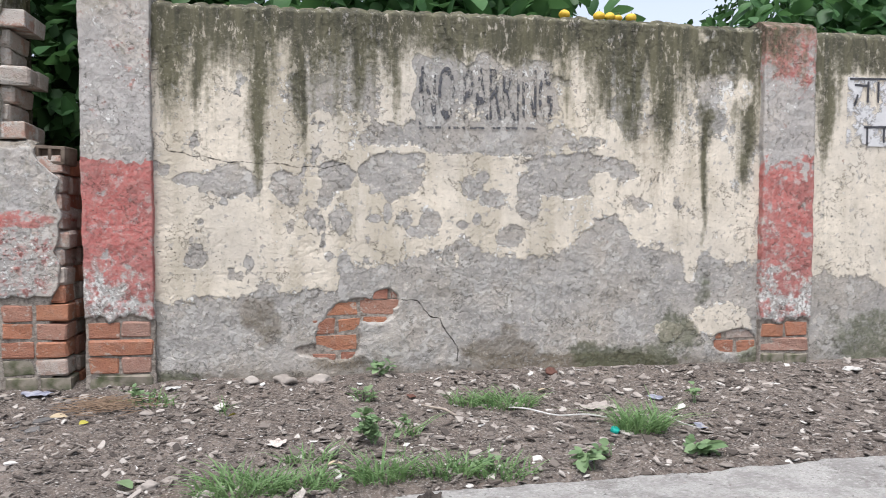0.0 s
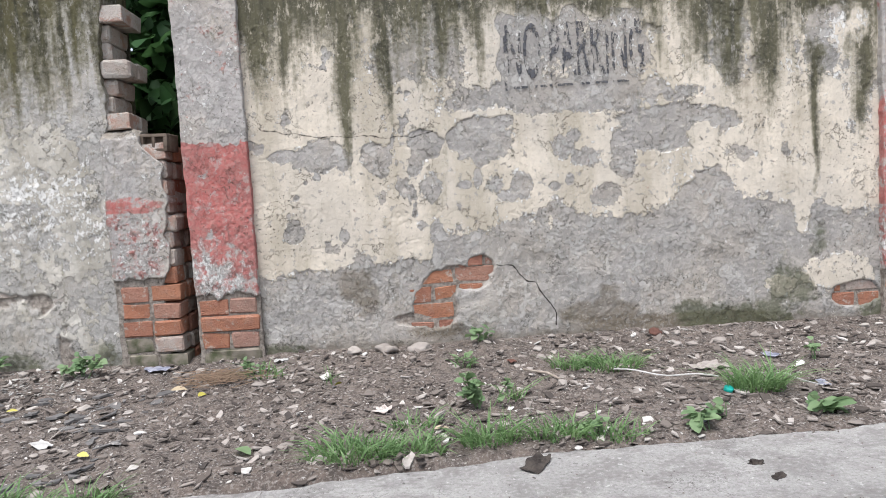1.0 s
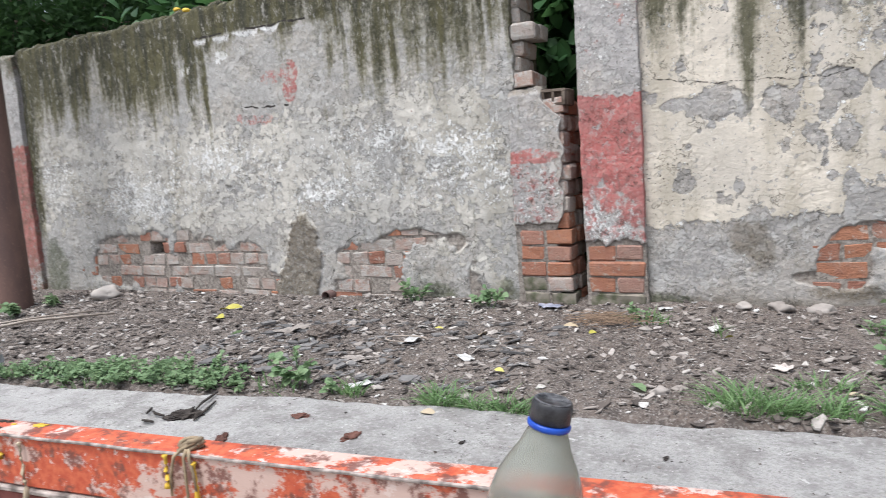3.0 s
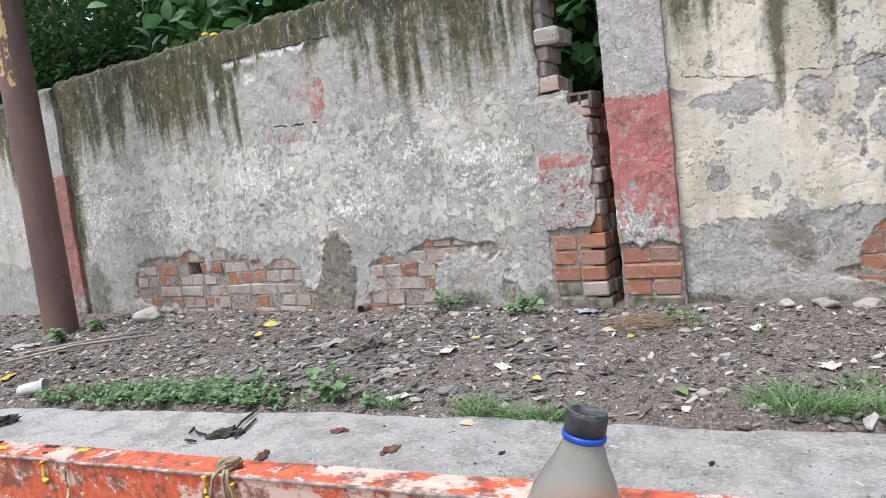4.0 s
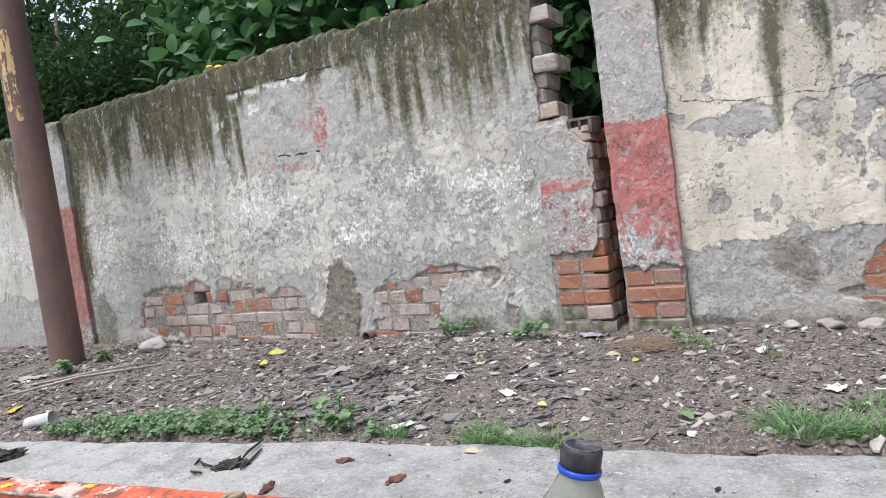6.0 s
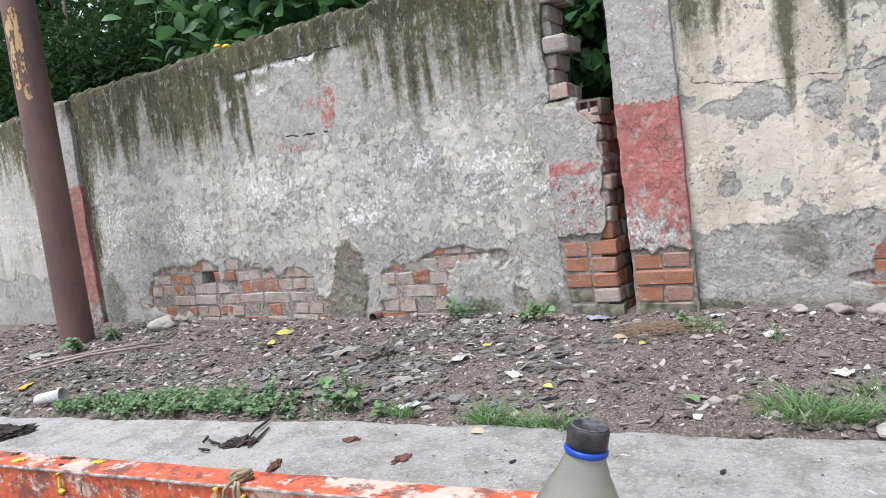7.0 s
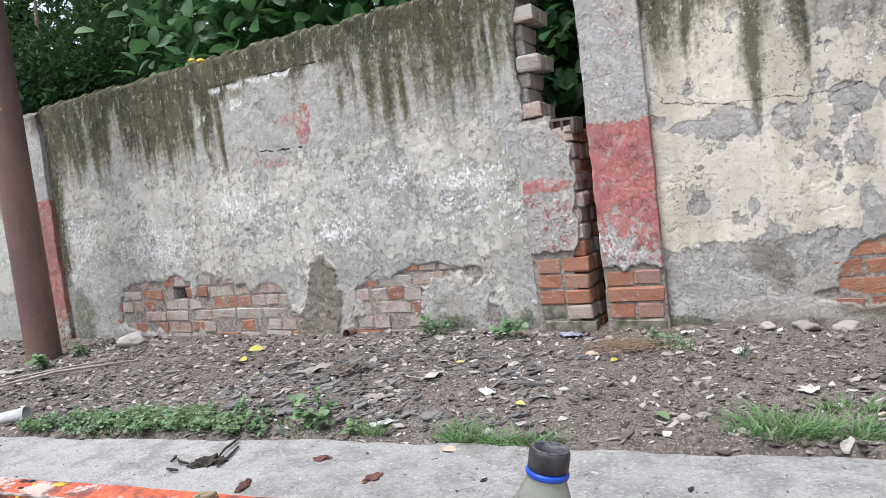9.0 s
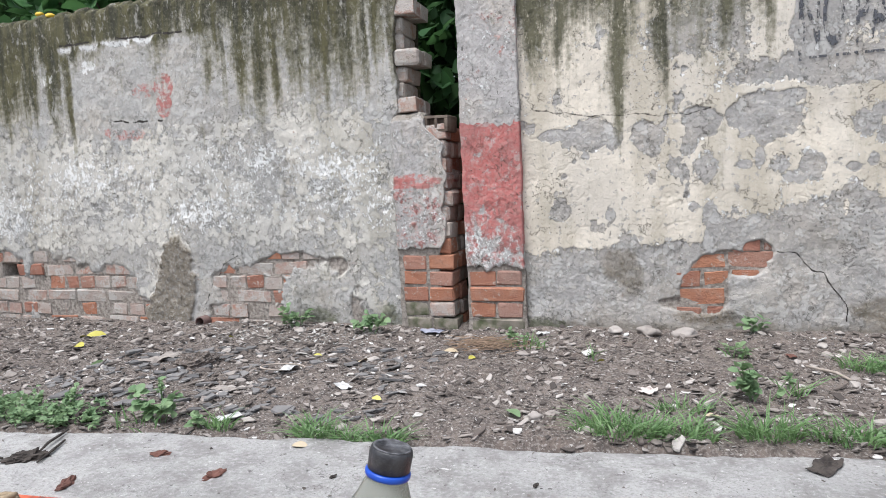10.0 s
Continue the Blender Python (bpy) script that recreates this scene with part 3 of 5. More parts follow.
def right_bay(x, z, top, f):
    low = np.interp(x, *zip(*RIGHT_LINE))
    n, fine = fbm(x * 6, z * 6, 4, 21), fbm(x * 25, z * 25, 3, 22)
    cream = (z - low) / 0.07 + 0.30 * n + 0.45 * fine
    cream = np.minimum(cream, 1.15 - 0.75 * soft(z, 1.05, 1.30) + 1.3 * fbm(x * 4.5, z * 3, 4, 23))
    jag = 0.25 * fbm(x * 45, z * 45, 2, 36)
    cream = np.minimum(cream, 0.06 - 1.9 * blobs(x, z, RIGHT_GREY, 0.50, 24) + jag)
    cream = np.minimum(cream, 0.9 - 1.5 * soft(fbm(x * 9, z * 7, 4, 37), 0.35, 0.75))
    cream = np.maximum(cream, 1.7 * blobs(x, z, RIGHT_KEEP, 0.35, 25))
    f["cream"][:] = np.clip(cream, -1, 1)
    f["flake"][:] = 0.24 * soft(f["cream"], -0.3, 0.1) * (1 - soft(f["cream"], 0.1, 0.5)) + 0.2 * soft(blobs(x, z, [(2.01, 1.40, 0.10, 0.10), (2.16, 1.43, 0.06, 0.10), (1.30, 0.80, 0.14, 0.07)], 0.5, 26), -0.2, 0.3)
    drips = [(-0.66, 1.10, 0.045), (-0.53, 1.06, 0.03), (-0.37, 1.24, 0.025), (-0.26, 0.74, 0.036), (-0.07, 1.02, 0.042), (-0.05, 0.90, 0.02), (0.19, 1.12, 0.035), (0.32, 1.23, 0.04), (1.55, 0.95, 0.06), (1.72, 0.90, 0.07), (1.95, 0.95, 0.05), (1.94, 0.50, 0.022), (2.17, 0.75, 0.05), (1.40, 1.10, 0.05)]
    moss = stains(x, z, top, 0.44, drips, 27) + 0.05 * soft(z, 1.0, 1.4)
    rag = 0.05 * fbm(x * 9, z * 9, 3, 34)
    sign = soft(x + rag, 0.42, 0.50) * soft(-x + rag, -1.20, -1.12) * soft(z + rag, 1.13, 1.20) * soft(-z + rag, -1.58, -1.48)
    moss = moss - 0.75 * sign - 0.9 * soft(blobs(x, z, [(2.01, 1.39, 0.09, 0.09), (2.16, 1.42, 0.05, 0.08), (1.94, 1.68, 0.09, 0.06)], 0.8, 26), -0.3, 0.5)
    f["moss"][:] = moss
    f["plain"][:] = sign
    f["cream"][:] = np.where(sign > 0.5, np.minimum(f["cream"], -0.3 + 0.6 * n), f["cream"])
    f["green"][:] = np.clip(0.9 * soft(blobs(x, z, [(1.80, 0.20, 0.12, 0.16), (1.50, 0.06, 0.20, 0.10), (1.95, 0.42, 0.07, 0.14), (1.66, 0.04, 0.18, 0.10), (2.2, 0.08, 0.06, 0.10), (-0.66, 0.02, 0.12, 0.05)], 0.8, 28), -0.3, 0.7), 0, 1)
    f["damp"][:] = 0.75 * soft(blobs(x, z, [(-0.27, 0.33, 0.10, 0.10), (-0.22, 0.27, 0.06, 0.10), (0.10, 0.10, 0.22, 0.07), (0.85, 0.13, 0.25, 0.09), (1.2, 0.05, 0.5, 0.06), (0.93, 0.22, 0.08, 0.07)], 0.4, 29), -0.1, 0.5) + 0.42 * soft(blobs(x, z, [(1.62, 1.0, 0.20, 0.40), (1.82, 0.92, 0.16, 0.34), (2.10, 0.85, 0.14, 0.40)], 0.7, 38), -0.1, 0.7) * (0.6 + 0.8 * fbm(x * 16, z * 2, 3, 39)) + 0.28 * soft(blobs(x, z, [(-0.68, 0.82, 0.10, 0.30), (-0.50, 0.80, 0.12, 0.10), (-0.15, 0.55, 0.3, 0.10)], 0.5, 35), -0.1, 0.8) + 0.7 * soft(-z, -0.14, -0.02)
    f["bare"][:] = np.clip(1.6 * blobs(x, z, RIGHT_BARE, 0.22, 30), 0, 1)
    f["crack"][:] = np.maximum(line_near(x, z, [(0.40, 0.385), (0.47, 0.372), (0.50, 0.333), (0.54, 0.30), (0.58, 0.294), (0.60, 0.25), (0.63, 0.196), (0.66, 0.144), (0.67, 0.08)], 0.0058), 0.60 * line_near(x, z, [(-0.72, 1.13), (-0.66, 1.08), (-0.56, 1.053), (-0.41, 1.034), (-0.23, 1.02), (-0.01, 1.011), (0.04, 1.007), (0.13, 1.023)], 0.012))
    f["crack"][:] = np.maximum(f["crack"], 0.5 * line_near(x, z, [(0.56, 0.324), (0.64, 0.346), (0.70, 0.397)], 0.013))
    f["crack"][:] = np.maximum(f["crack"], 0.52 * line_near(x, z, [(0.50, 0.964), (0.56, 0.996), (0.67, 1.008), (0.74, 1.039)], 0.012))
    f["crack"][:] = np.maximum(f["crack"], 0.50 * line_near(x, z, [(-0.25, 0.46), (-0.18, 0.40), (-0.12, 0.35), (-0.02, 0.34)], 0.012))
    return 0.006 * soft(blobs(x, z, [(0.45, 0.15, 0.28, 0.16)], 0.3, 32), -0.1, 0.3)


LEFT_BARE = [(-4.50, 0.22, 0.26, 0.22), (-4.15, 0.24, 0.36, 0.24), (-3.80, 0.30, 0.13, 0.19), (-3.65, 0.20, 0.36, 0.22), (-3.30, 0.16, 0.34, 0.20), (-3.10, 0.08, 0.20, 0.14), (-2.34, 0.20, 0.24, 0.19), (-2.05, 0.34, 0.30, 0.075), (-1.80, 0.33, 0.16, 0.07), (-2.38, 0.07, 0.24, 0.10), (-1.63, 0.12, 0.05, 0.14), (-2.12, 0.15, 0.10, 0.20)]
LEFT_LUMP = [(-1.90, 0.18, 0.20, 0.15), (-1.50, 0.17, 0.10, 0.12)]


def left_bay(x, z, top, f):
    n, fine = fbm(x * 5, z * 5, 4, 41), fbm(x * 26, z * 26, 3, 42)
    f["cream"][:] = np.clip(0.15 + 0.9 * n + 0.8 * fine - 1.2 * soft(z, 1.05, 1.35) - 0.6 * soft(-z, -0.55, -0.35), -1, 1)
    band = soft(z, 0.45, 0.62) * soft(-z, -1.10, -0.92)
    f["flake"][:] = np.clip(0.20 * band + 0.20 * fbm(x * 2.4, z * 3.5, 3, 43) * band + 0.12 * soft(blobs(x, z, [(-2.40, 1.00, 0.24, 0.07), (-2.12, 0.95, 0.12, 0.05), (-4.15, 0.66, 0.35, 0.18), (-3.4, 0.92, 0.5, 0.12), (-1.75, 0.86, 0.30, 0.05), (-2.3, 0.66, 0.4, 0.12)], 0.5, 44), -0.2, 0.3) + 0.05, 0, 1)
    drips = [(-5.30, 0.25, 0.08), (-4.93, 1.10, 0.06), (-4.75, 1.05, 0.05), (-4.62, 1.10, 0.035), (-4.36, 1.13, 0.045), (-4.19, 1.03, 0.05), (-3.96, 1.03, 0.04), (-3.72, 1.06, 0.035), (-3.59, 0.98, 0.035), (-3.46, 0.87, 0.032), (-3.10, 1.32, 0.022), (-2.96, 1.46, 0.018), (-2.83, 1.48, 0.02), (-2.75, 1.41, 0.022), (-2.64, 1.38, 0.026), (-2.40, 1.26, 0.022), (-2.26, 1.08, 0.032), (-2.13, 0.95, 0.055), (-2.04, 1.0, 0.035), (-1.80, 1.18, 0.06), (-1.61, 1.10, 0.035), (-1.46, 1.21, 0.022)]
    moss = stains(x, z, top, 0.56, drips, 45) + 0.30 * soft(-x, 3.4, 3.8) * soft(z, 1.15, 1.5)
    sway = 0.10 * fbm(x * 6, z * 3, 3, 59)
    old = soft(x + sway, -3.50, -3.38) * soft(-x + sway, 2.28, 2.55) * soft(z, 1.10, 1.2) * soft(-z, -1.66, -1.61)
    f["moss"][:] = moss - 0.70 * old * (0.75 + 0.5 * fbm(x * 12, z * 2, 3, 46)) - 1.3 * line_near(x, z, [(-3.50, 1.645), (-3.15, 1.650), (-2.66, 1.640)], 0.035) * (fbm(x * 12, z * 12, 2, 55) > -0.15)
    f["cream"][:] = np.where(old > 0.5, np.minimum(f["cream"], 0.0), f["cream"])
    f["red"][:] = 0.44 * soft(blobs(x, z, [(-2.77, 1.37, 0.070, 0.085), (-2.775, 1.28, 0.060, 0.085)], 0.08, 47), 0.0, 0.10) + 0.36 * soft(blobs(x, z, [(-2.91, 1.36, 0.09, 0.05)], 0.2, 47), 0.0, 0.2) + 0.34 * soft(blobs(x, z, [(-3.18, 1.146, 0.07, 0.05), (-3.0, 1.12, 0.2, 0.05)], 0.4, 48), 0, 0.5)
    cone = soft(1 - (np.abs((x + 2.775 + 0.08 * soft(-z, -0.3, 0.0)) / (0.160 + 0.02 * fbm(x * 3, z * 7, 3, 57))) ** 2.1 + (np.maximum(z, 0) / 0.54) ** 2.1) ** (1 / 2.1) + 0.06 * n + 0.08 * fine, 0.0, 0.10)
    f["damp"][:] = np.clip(1.0 * cone + 0.50 * soft(blobs(x, z, [(-2.00, 0.84, 0.10, 0.10), (-2.01, 0.73, 0.06, 0.09), (-1.78, 1.33, 0.06, 0.11), (-1.9, 0.20, 0.20, 0.10)], 0.5, 49), -0.1, 0.5) + 0.45 * soft(-z, -0.14, 0.0) + 0.35 * soft(x, -5.2, -5.36), 0, 1)
    bare = blobs(x, z, LEFT_BARE, 0.24, 50) + 0.15 * fbm(x * 7, z * 9, 3, 58)
    bare = np.minimum(bare, -blobs(x, z, LEFT_LUMP, 0.5, 51) + 0.05)
    f["bare"][:] = np.clip(1.6 * bare, 0, 1) * (cone < 0.3)
    f["green"][:] = 0.8 * soft(blobs(x, z, [(-1.88, 0.05, 0.2, 0.08), (-1.45, 0.06, 0.10, 0.10), (-5.2, 0.15, 0.15, 0.3)], 0.4, 52), -0.1, 0.6)
    f["crack"][:] = 0.9 * line_near(x, z, [(-3.50, 1.672), (-3.15, 1.678), (-2.93, 1.668), (-2.62, 1.664)], 0.014) * (fbm(x * 9, z * 2, 2, 53) > -0.35)
    f["crack"][:] = np.maximum(f["crack"], 0.9 * line_near(x, z, [(-3.41, 1.208), (-3.17, 1.196), (-2.92, 1.191), (-2.67, 1.178)], 0.011) * (fbm(x * 8, z * 2, 2, 54) > 0.08))
    f["flake"][:] = np.maximum(f["flake"], 0.75 * line_near(x, z, [(-3.48, 1.645), (-3.15, 1.650), (-2.80, 1.645)], 0.03) * (fbm(x * 12, z * 12, 2, 55) > -0.1))
    f["flake"][:] = np.maximum(f["flake"], 0.9 * soft(blobs(x, z, [(-3.30, 1.545, 0.05, 0.035), (-3.55, 1.60, 0.03, 0.04), (-3.62, 1.48, 0.05, 0.05)], 0.9, 56), 0, 0.3))
    hole = soft(-np.abs(x + 4.06), -0.085, -0.075) * soft(-np.abs(z - 0.33), -0.044, -0.036)
    f["bare"][:] = np.maximum(f["bare"], hole)
    f["crack"][:] = np.maximum(f["crack"], 0.55 * line_near(x, z, [(-2.59, 1.015), (-2.51, 1.066), (-2.30, 1.06), (-2.21, 0.99), (-2.11, 0.975), (-2.04, 0.93)], 0.010))
    f["crack"][:] = np.maximum(f["crack"], 0.6 * line_near(x, z, [(-2.60, 0.12), (-2.55, 0.22), (-2.45, 0.36), (-2.36, 0.40)], 0.014))
    return -0.20 * hole + 0.014 * cone + 0.004 * fine * cone + 0.002 * fine * band + 0.006 * soft(blobs(x, z, LEFT_LUMP, 0.5, 51), 0, 0.4)


def far_bay(x, z, top, f):
    n = fbm(x * 5, z * 5, 4, 61)
    f["cream"][:] = np.clip((z - 0.45 - 0.1 * fbm(x * 2, z * 0, 2, 62)) / 0.1 + n, -1, 1)
    f["moss"][:] = stains(x, z, top, 0.50, [(2.62, 0.9, 0.05), (-6.1, 0.9, 0.06), (-5.95, 1.1, 0.04)], 63) - 0.9 * soft(x, 2.68, 2.74) * soft(-x, -3.5, -3.4) * soft(z, 1.08, 1.14) * soft(-z, -1.54, -1.50)
    f["green"][:] = 0.8 * soft(blobs(x, z, [(2.95, 0.15, 0.4, 0.2)], 0.4, 64), -0.1, 0.6)
    f["flake"][:] = 0.3 * soft(x, -5.0, -5.6) * soft(z, 0.5, 0.7) * soft(-z, -1.1, -0.95)
    f["damp"][:] = 0.4 * soft(-z, -0.2, 0.0) + 0.35 * soft(blobs(x, z, [(2.8, 0.35, 0.3, 0.15)], 0.4, 65), -0.1, 0.6)
    return 0.0 * x


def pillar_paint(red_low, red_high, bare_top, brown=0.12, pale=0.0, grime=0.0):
    def paint(x, z, top, f):
        n, fine = fbm(x * 7, z * 7, 4, 71 + int(10 * red_high)), fbm(x * 30, z * 30, 3, 72)
        inside = soft(z + 0.03 * n, red_low - 0.03, red_low + 0.03) * soft(-z - 0.16 * n - 0.05 * fine, -red_high - 0.02, -red_high + 0.03)
        fade = 0.52 + 0.55 * soft(z + 0.10 * n, red_low + 0.12, red_low + 0.45)
        f["red"][:] = np.clip(inside * fade * (1 - pale) * (0.85 + 0.35 * n) + 0.35 * fine * inside, 0, 1)
        f["flake"][:] = 0.30 * inside * (1 - soft(z, red_low + 0.1, red_low + 0.42)) + 0.10
        f["cream"][:] = np.clip(-0.5 + 0.6 * n, -1, 1)
        f["moss"][:] = np.clip(0.9 - (top - z) / 0.30 + 0.5 * n, -0.6, 0.8)
        f["red"][:] = np.maximum(f["red"], brown * soft(z, top - 0.45, top - 0.1) + 0.25 * soft(n, 0.1, 0.5) * soft(z, red_high, red_high + 0.2))
        f["bare"][:] = np.clip(soft(-(z + 0.020 * fine + 0.030 * n), -bare_top - 0.004, -bare_top + 0.004), 0, 1)
        f["green"][:] = 0.85 * soft(-(z + 0.05 * n), -0.10, 0.02)
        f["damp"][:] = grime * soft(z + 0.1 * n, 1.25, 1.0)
        return 0.002 * n

    return paint


def coping(level, seed, notch=0.022):
    """The top edge: bricks on edge under worn render."""

    def top(x):
        k = np.floor(x / 0.079)
        step = vnoise(k * 3.7, k * 0 + seed, seed) - 0.5
        inside = np.abs(x / 0.079 - k - 0.5) * 2
        return level + 1.3 * notch * step - notch * soft(inside, 0.55, 0.95) + 0.006 * fbm(x * 14, x * 0 + 2, 3, seed) + 0.02 * fbm(x * 1.3, x * 0, 3, seed)

    return top


def left_edge(z):
    return np.where(z < 1.10, -1.372, -1.352) + 0.012 * fbm(z * 16, z * 0, 3, 81) + 0.02 * soft(z, 1.5, 1.7) + 0.03 * soft(z, 1.6, 1.9)


wall_1 = tagged(render_sheet("wall_1", -5.37, -1.34, coping(1.862, 3), left_bay, WALL, 0.23, M["rough"], 0.0065, right_edge=left_edge), "rough whitish rendered brick wall bay, mossy along its top", "wall", kind="structure")
wall_2 = tagged(render_sheet("wall_2", -0.73, 2.26, coping(1.75, 4, 0.006), right_bay, WALL, 0.23, M["plaster"], 0.0046), "cream lime-washed brick wall bay with flaking render and black stains", "wall", kind="structure")
wall_3 = tagged(render_sheet("wall_3", 2.52, 6.6, coping(1.75, 5, 0.006), far_bay, WALL, 0.23, M["plaster"], 0.012), "stained cream wall bay with a painted notice", "wall", kind="structure")
wall_4 = tagged(render_sheet("wall_4", -11.0, -5.61, coping(1.82, 6), far_bay, WALL, 0.23, M["rough"], 0.014), "stained pale wall bay behind the rusty pole", "wall", kind="structure")
pillar_1 = tagged(render_sheet("pillar_1", -1.010, -0.718, lambda x: 1.86 + 0.01 * fbm(x * 9, x * 0, 2, 7), pillar_paint(0.315, 1.06, 0.318), PILLAR, 0.30, M["pier"], 0.006), "rendered brick pillar with a red painted band, bare bricks below", "pillar", "wall pillars", "structure")
pillar_2 = tagged(render_sheet("pillar_2", 2.245, 2.53, lambda x: 1.765 + 0.01 * fbm(x * 9, x * 0, 2, 8), pillar_paint(0.25, 1.05, 0.25, 0.5, 0.25), PILLAR, 0.30, M["pier"], 0.0075), "pillar with faded red paint and bare bricks below", "pillar", "wall pillars", "structure")
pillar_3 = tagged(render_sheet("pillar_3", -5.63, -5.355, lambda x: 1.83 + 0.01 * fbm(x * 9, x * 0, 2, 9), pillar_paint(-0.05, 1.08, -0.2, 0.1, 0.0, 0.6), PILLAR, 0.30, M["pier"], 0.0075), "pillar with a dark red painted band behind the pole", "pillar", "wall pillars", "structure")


def broken_edge(z):
    return -1.105 + 0.035 * fbm(z * 7, z * 0, 3, 82) - 0.10 * soft(z, 0.93, 1.06) - 0.045 * soft(-z, -0.50, -0.40)


def broken_paint(x, z, top, f):
    n, fine = fbm(x * 7, z * 7, 4, 91), fbm(x * 30, z * 30, 3, 92)
    f["red"][:] = np.clip(0.36 * soft(z, 0.40, 0.46) * soft(-z + 0.05 * n, -0.82, -0.74) * (0.8 + 0.5 * n + 0.3 * fine) + 0.42 * soft(blobs(x, z, [(-1.26, 0.765, 0.18, 0.045)], 0.25, 94), 0, 0.3), 0, 1)
    f["flake"][:] = 0.20 + 0.15 * n
    f["cream"][:] = np.clip(-0.4 + 0.6 * n, -1, 1)
    f["bare"][:] = np.clip(soft(-(z + 0.03 * n + 0.02 * fine), -0.425, -0.415), 0, 1)
    f["damp"][:] = 0.8 * soft(z, top - 0.05, top - 0.005)
    f["green"][:] = 0.85 * soft(-(z + 0.05 * n), -0.12, 0.05)
    return 0.004 * n


pillar_4 = tagged(render_sheet("pillar_4", -1.375, -1.10, lambda x: 1.095 + 0.012 * fbm(x * 12, x * 0, 2, 10), broken_paint, PILLAR, 0.28, M["pier"], 0.006, right_edge=broken_edge), "broken brick pillar split away along a wide crack", "pillar", "wall pillars", "structure")

# ---- the tree line behind the wall ----
LEAF_U = np.array([0, 0.16, 0.16, 0.16, 0.42, 0.42, 0.42, 0.72, 0.72, 0.72, 0.92, 0.92, 0.92, 1.0])
LEAF_W = np.array([0, 0.28, 0, -0.28, 0.45, 0, -0.45, 0.38, 0, -0.38, 0.15, 0, -0.15, 0])
LEAF_H = np.array([0, 0.05, 0, 0.05, 0.08, 0.0, 0.08, 0.02, -0.05, 0.02, -0.10, -0.12, -0.10, -0.15])
LEAF_F = np.array([[0, 2, 1], [0, 3, 2]] + [t for b in (1, 4, 7) for t in ([b, b + 1, b + 4], [b, b + 4, b + 3], [b + 1, b + 2, b + 5], [b + 1, b + 5, b + 4])] + [[10, 11, 13], [11, 12, 13]])
PLAIN = ([0, 4, 5, 6, 10, 11, 12, 13], np.array([[0, 2, 1], [0, 3, 2], [1, 2, 5], [1, 5, 4], [2, 3, 6], [2, 6, 5], [4, 5, 7], [5, 6, 7]]))


def leaves(name, at, way, size, width, material, seed=1, plain=False):
    """Many folded leaves in one mesh: base places, directions, lengths."""
    r = np.random.RandomState(seed)
    n = len(at)
    way = way / np.linalg.norm(way, axis=1, keepdims=True)
    up = r.normal(0, 0.45, (n, 3)) + (0, 0, 1)
    side = np.cross(way, up)
    side /= np.linalg.norm(side, axis=1, keepdims=True) + 1e-9
    up = np.cross(side, way)
    size = np.asarray(size)[:, None, None]
    pick, mesh = PLAIN if plain else (list(range(14)), LEAF_F)
    u, w, h = (a[pick][None, :, None] for a in (LEAF_U, LEAF_W, LEAF_H))
    v = at[:, None] + size * (u * way[:, None] + width * w * side[:, None] + h * up[:, None])
    faces = (np.arange(n)[:, None, None] * len(pick) + mesh[None]).reshape(-1, 3)
    return from_arrays(name, v.reshape(-1, 3), faces, material, True)


def tree(x, y, height, spread, count, leaf, width, material, low, seed, label, deep=1.0):
    """A tree: tapered trunk with limbs, and a crown of single leaves in clumps with gaps."""
    r = random.Random(seed)
    nr = np.random.RandomState(seed)
    thing = tagged(base("tree", Matrix.Translation((x, y, 0))), label, "tree", "trees behind the wall")
    bm = bmesh.new()
    tips = []
    tube(bm, [(0, 0, -0.1), (0.05, 0.03, height * 0.35), (0.0, 0.1, height * 0.7), (0.1, 0.1, height * 0.95)], [0.11, 0.085, 0.05, 0.015])
    for k in range(14):
        z = height * r.uniform(0.22, 0.85)
        a = r.uniform(0, 2 * math.pi)
        far = spread * r.uniform(0.5, 1.0)
        end = Vector((far * math.cos(a), deep * far * math.sin(a), z + r.uniform(-0.1, 0.6)))
        mid = Vector((0.5 * end.x, 0.5 * end.y, z + 0.25))
        tube(bm, [(0.02, 0.05, z), mid, end], [0.03, 0.018, 0.006], 6)
        tips += [mid, end, (mid + end) / 2]
    part("trunk", bm, M["bark"], thing, smooth=True)
    clumps = []
    for k in range(46):
        a, q = r.uniform(0, 2 * math.pi), math.sqrt(r.random())
        clumps.append((spread * q * math.cos(a), deep * spread * q * math.sin(a), r.uniform(low, height)))
    clumps = np.array(clumps + [tuple(t) for t in tips if t.z > low])
    pick = nr.randint(0, len(clumps), count)
    at = clumps[pick] + nr.normal(0, 1, (count, 3)) * (0.26, 0.22, 0.22)
    at = at[at[:, 1] + y > WALL + 0.23 + 1.3 * leaf]
    count = len(at)
    way = nr.normal(0, 1, (count, 3)) + (0, -0.55, -0.35)
    crown = leaves("crown", at, way, leaf * nr.uniform(0.6, 1.25, count), width, material, seed=seed, plain=material is M["shadeleaf"])
    crown.parent = thing
    return thing


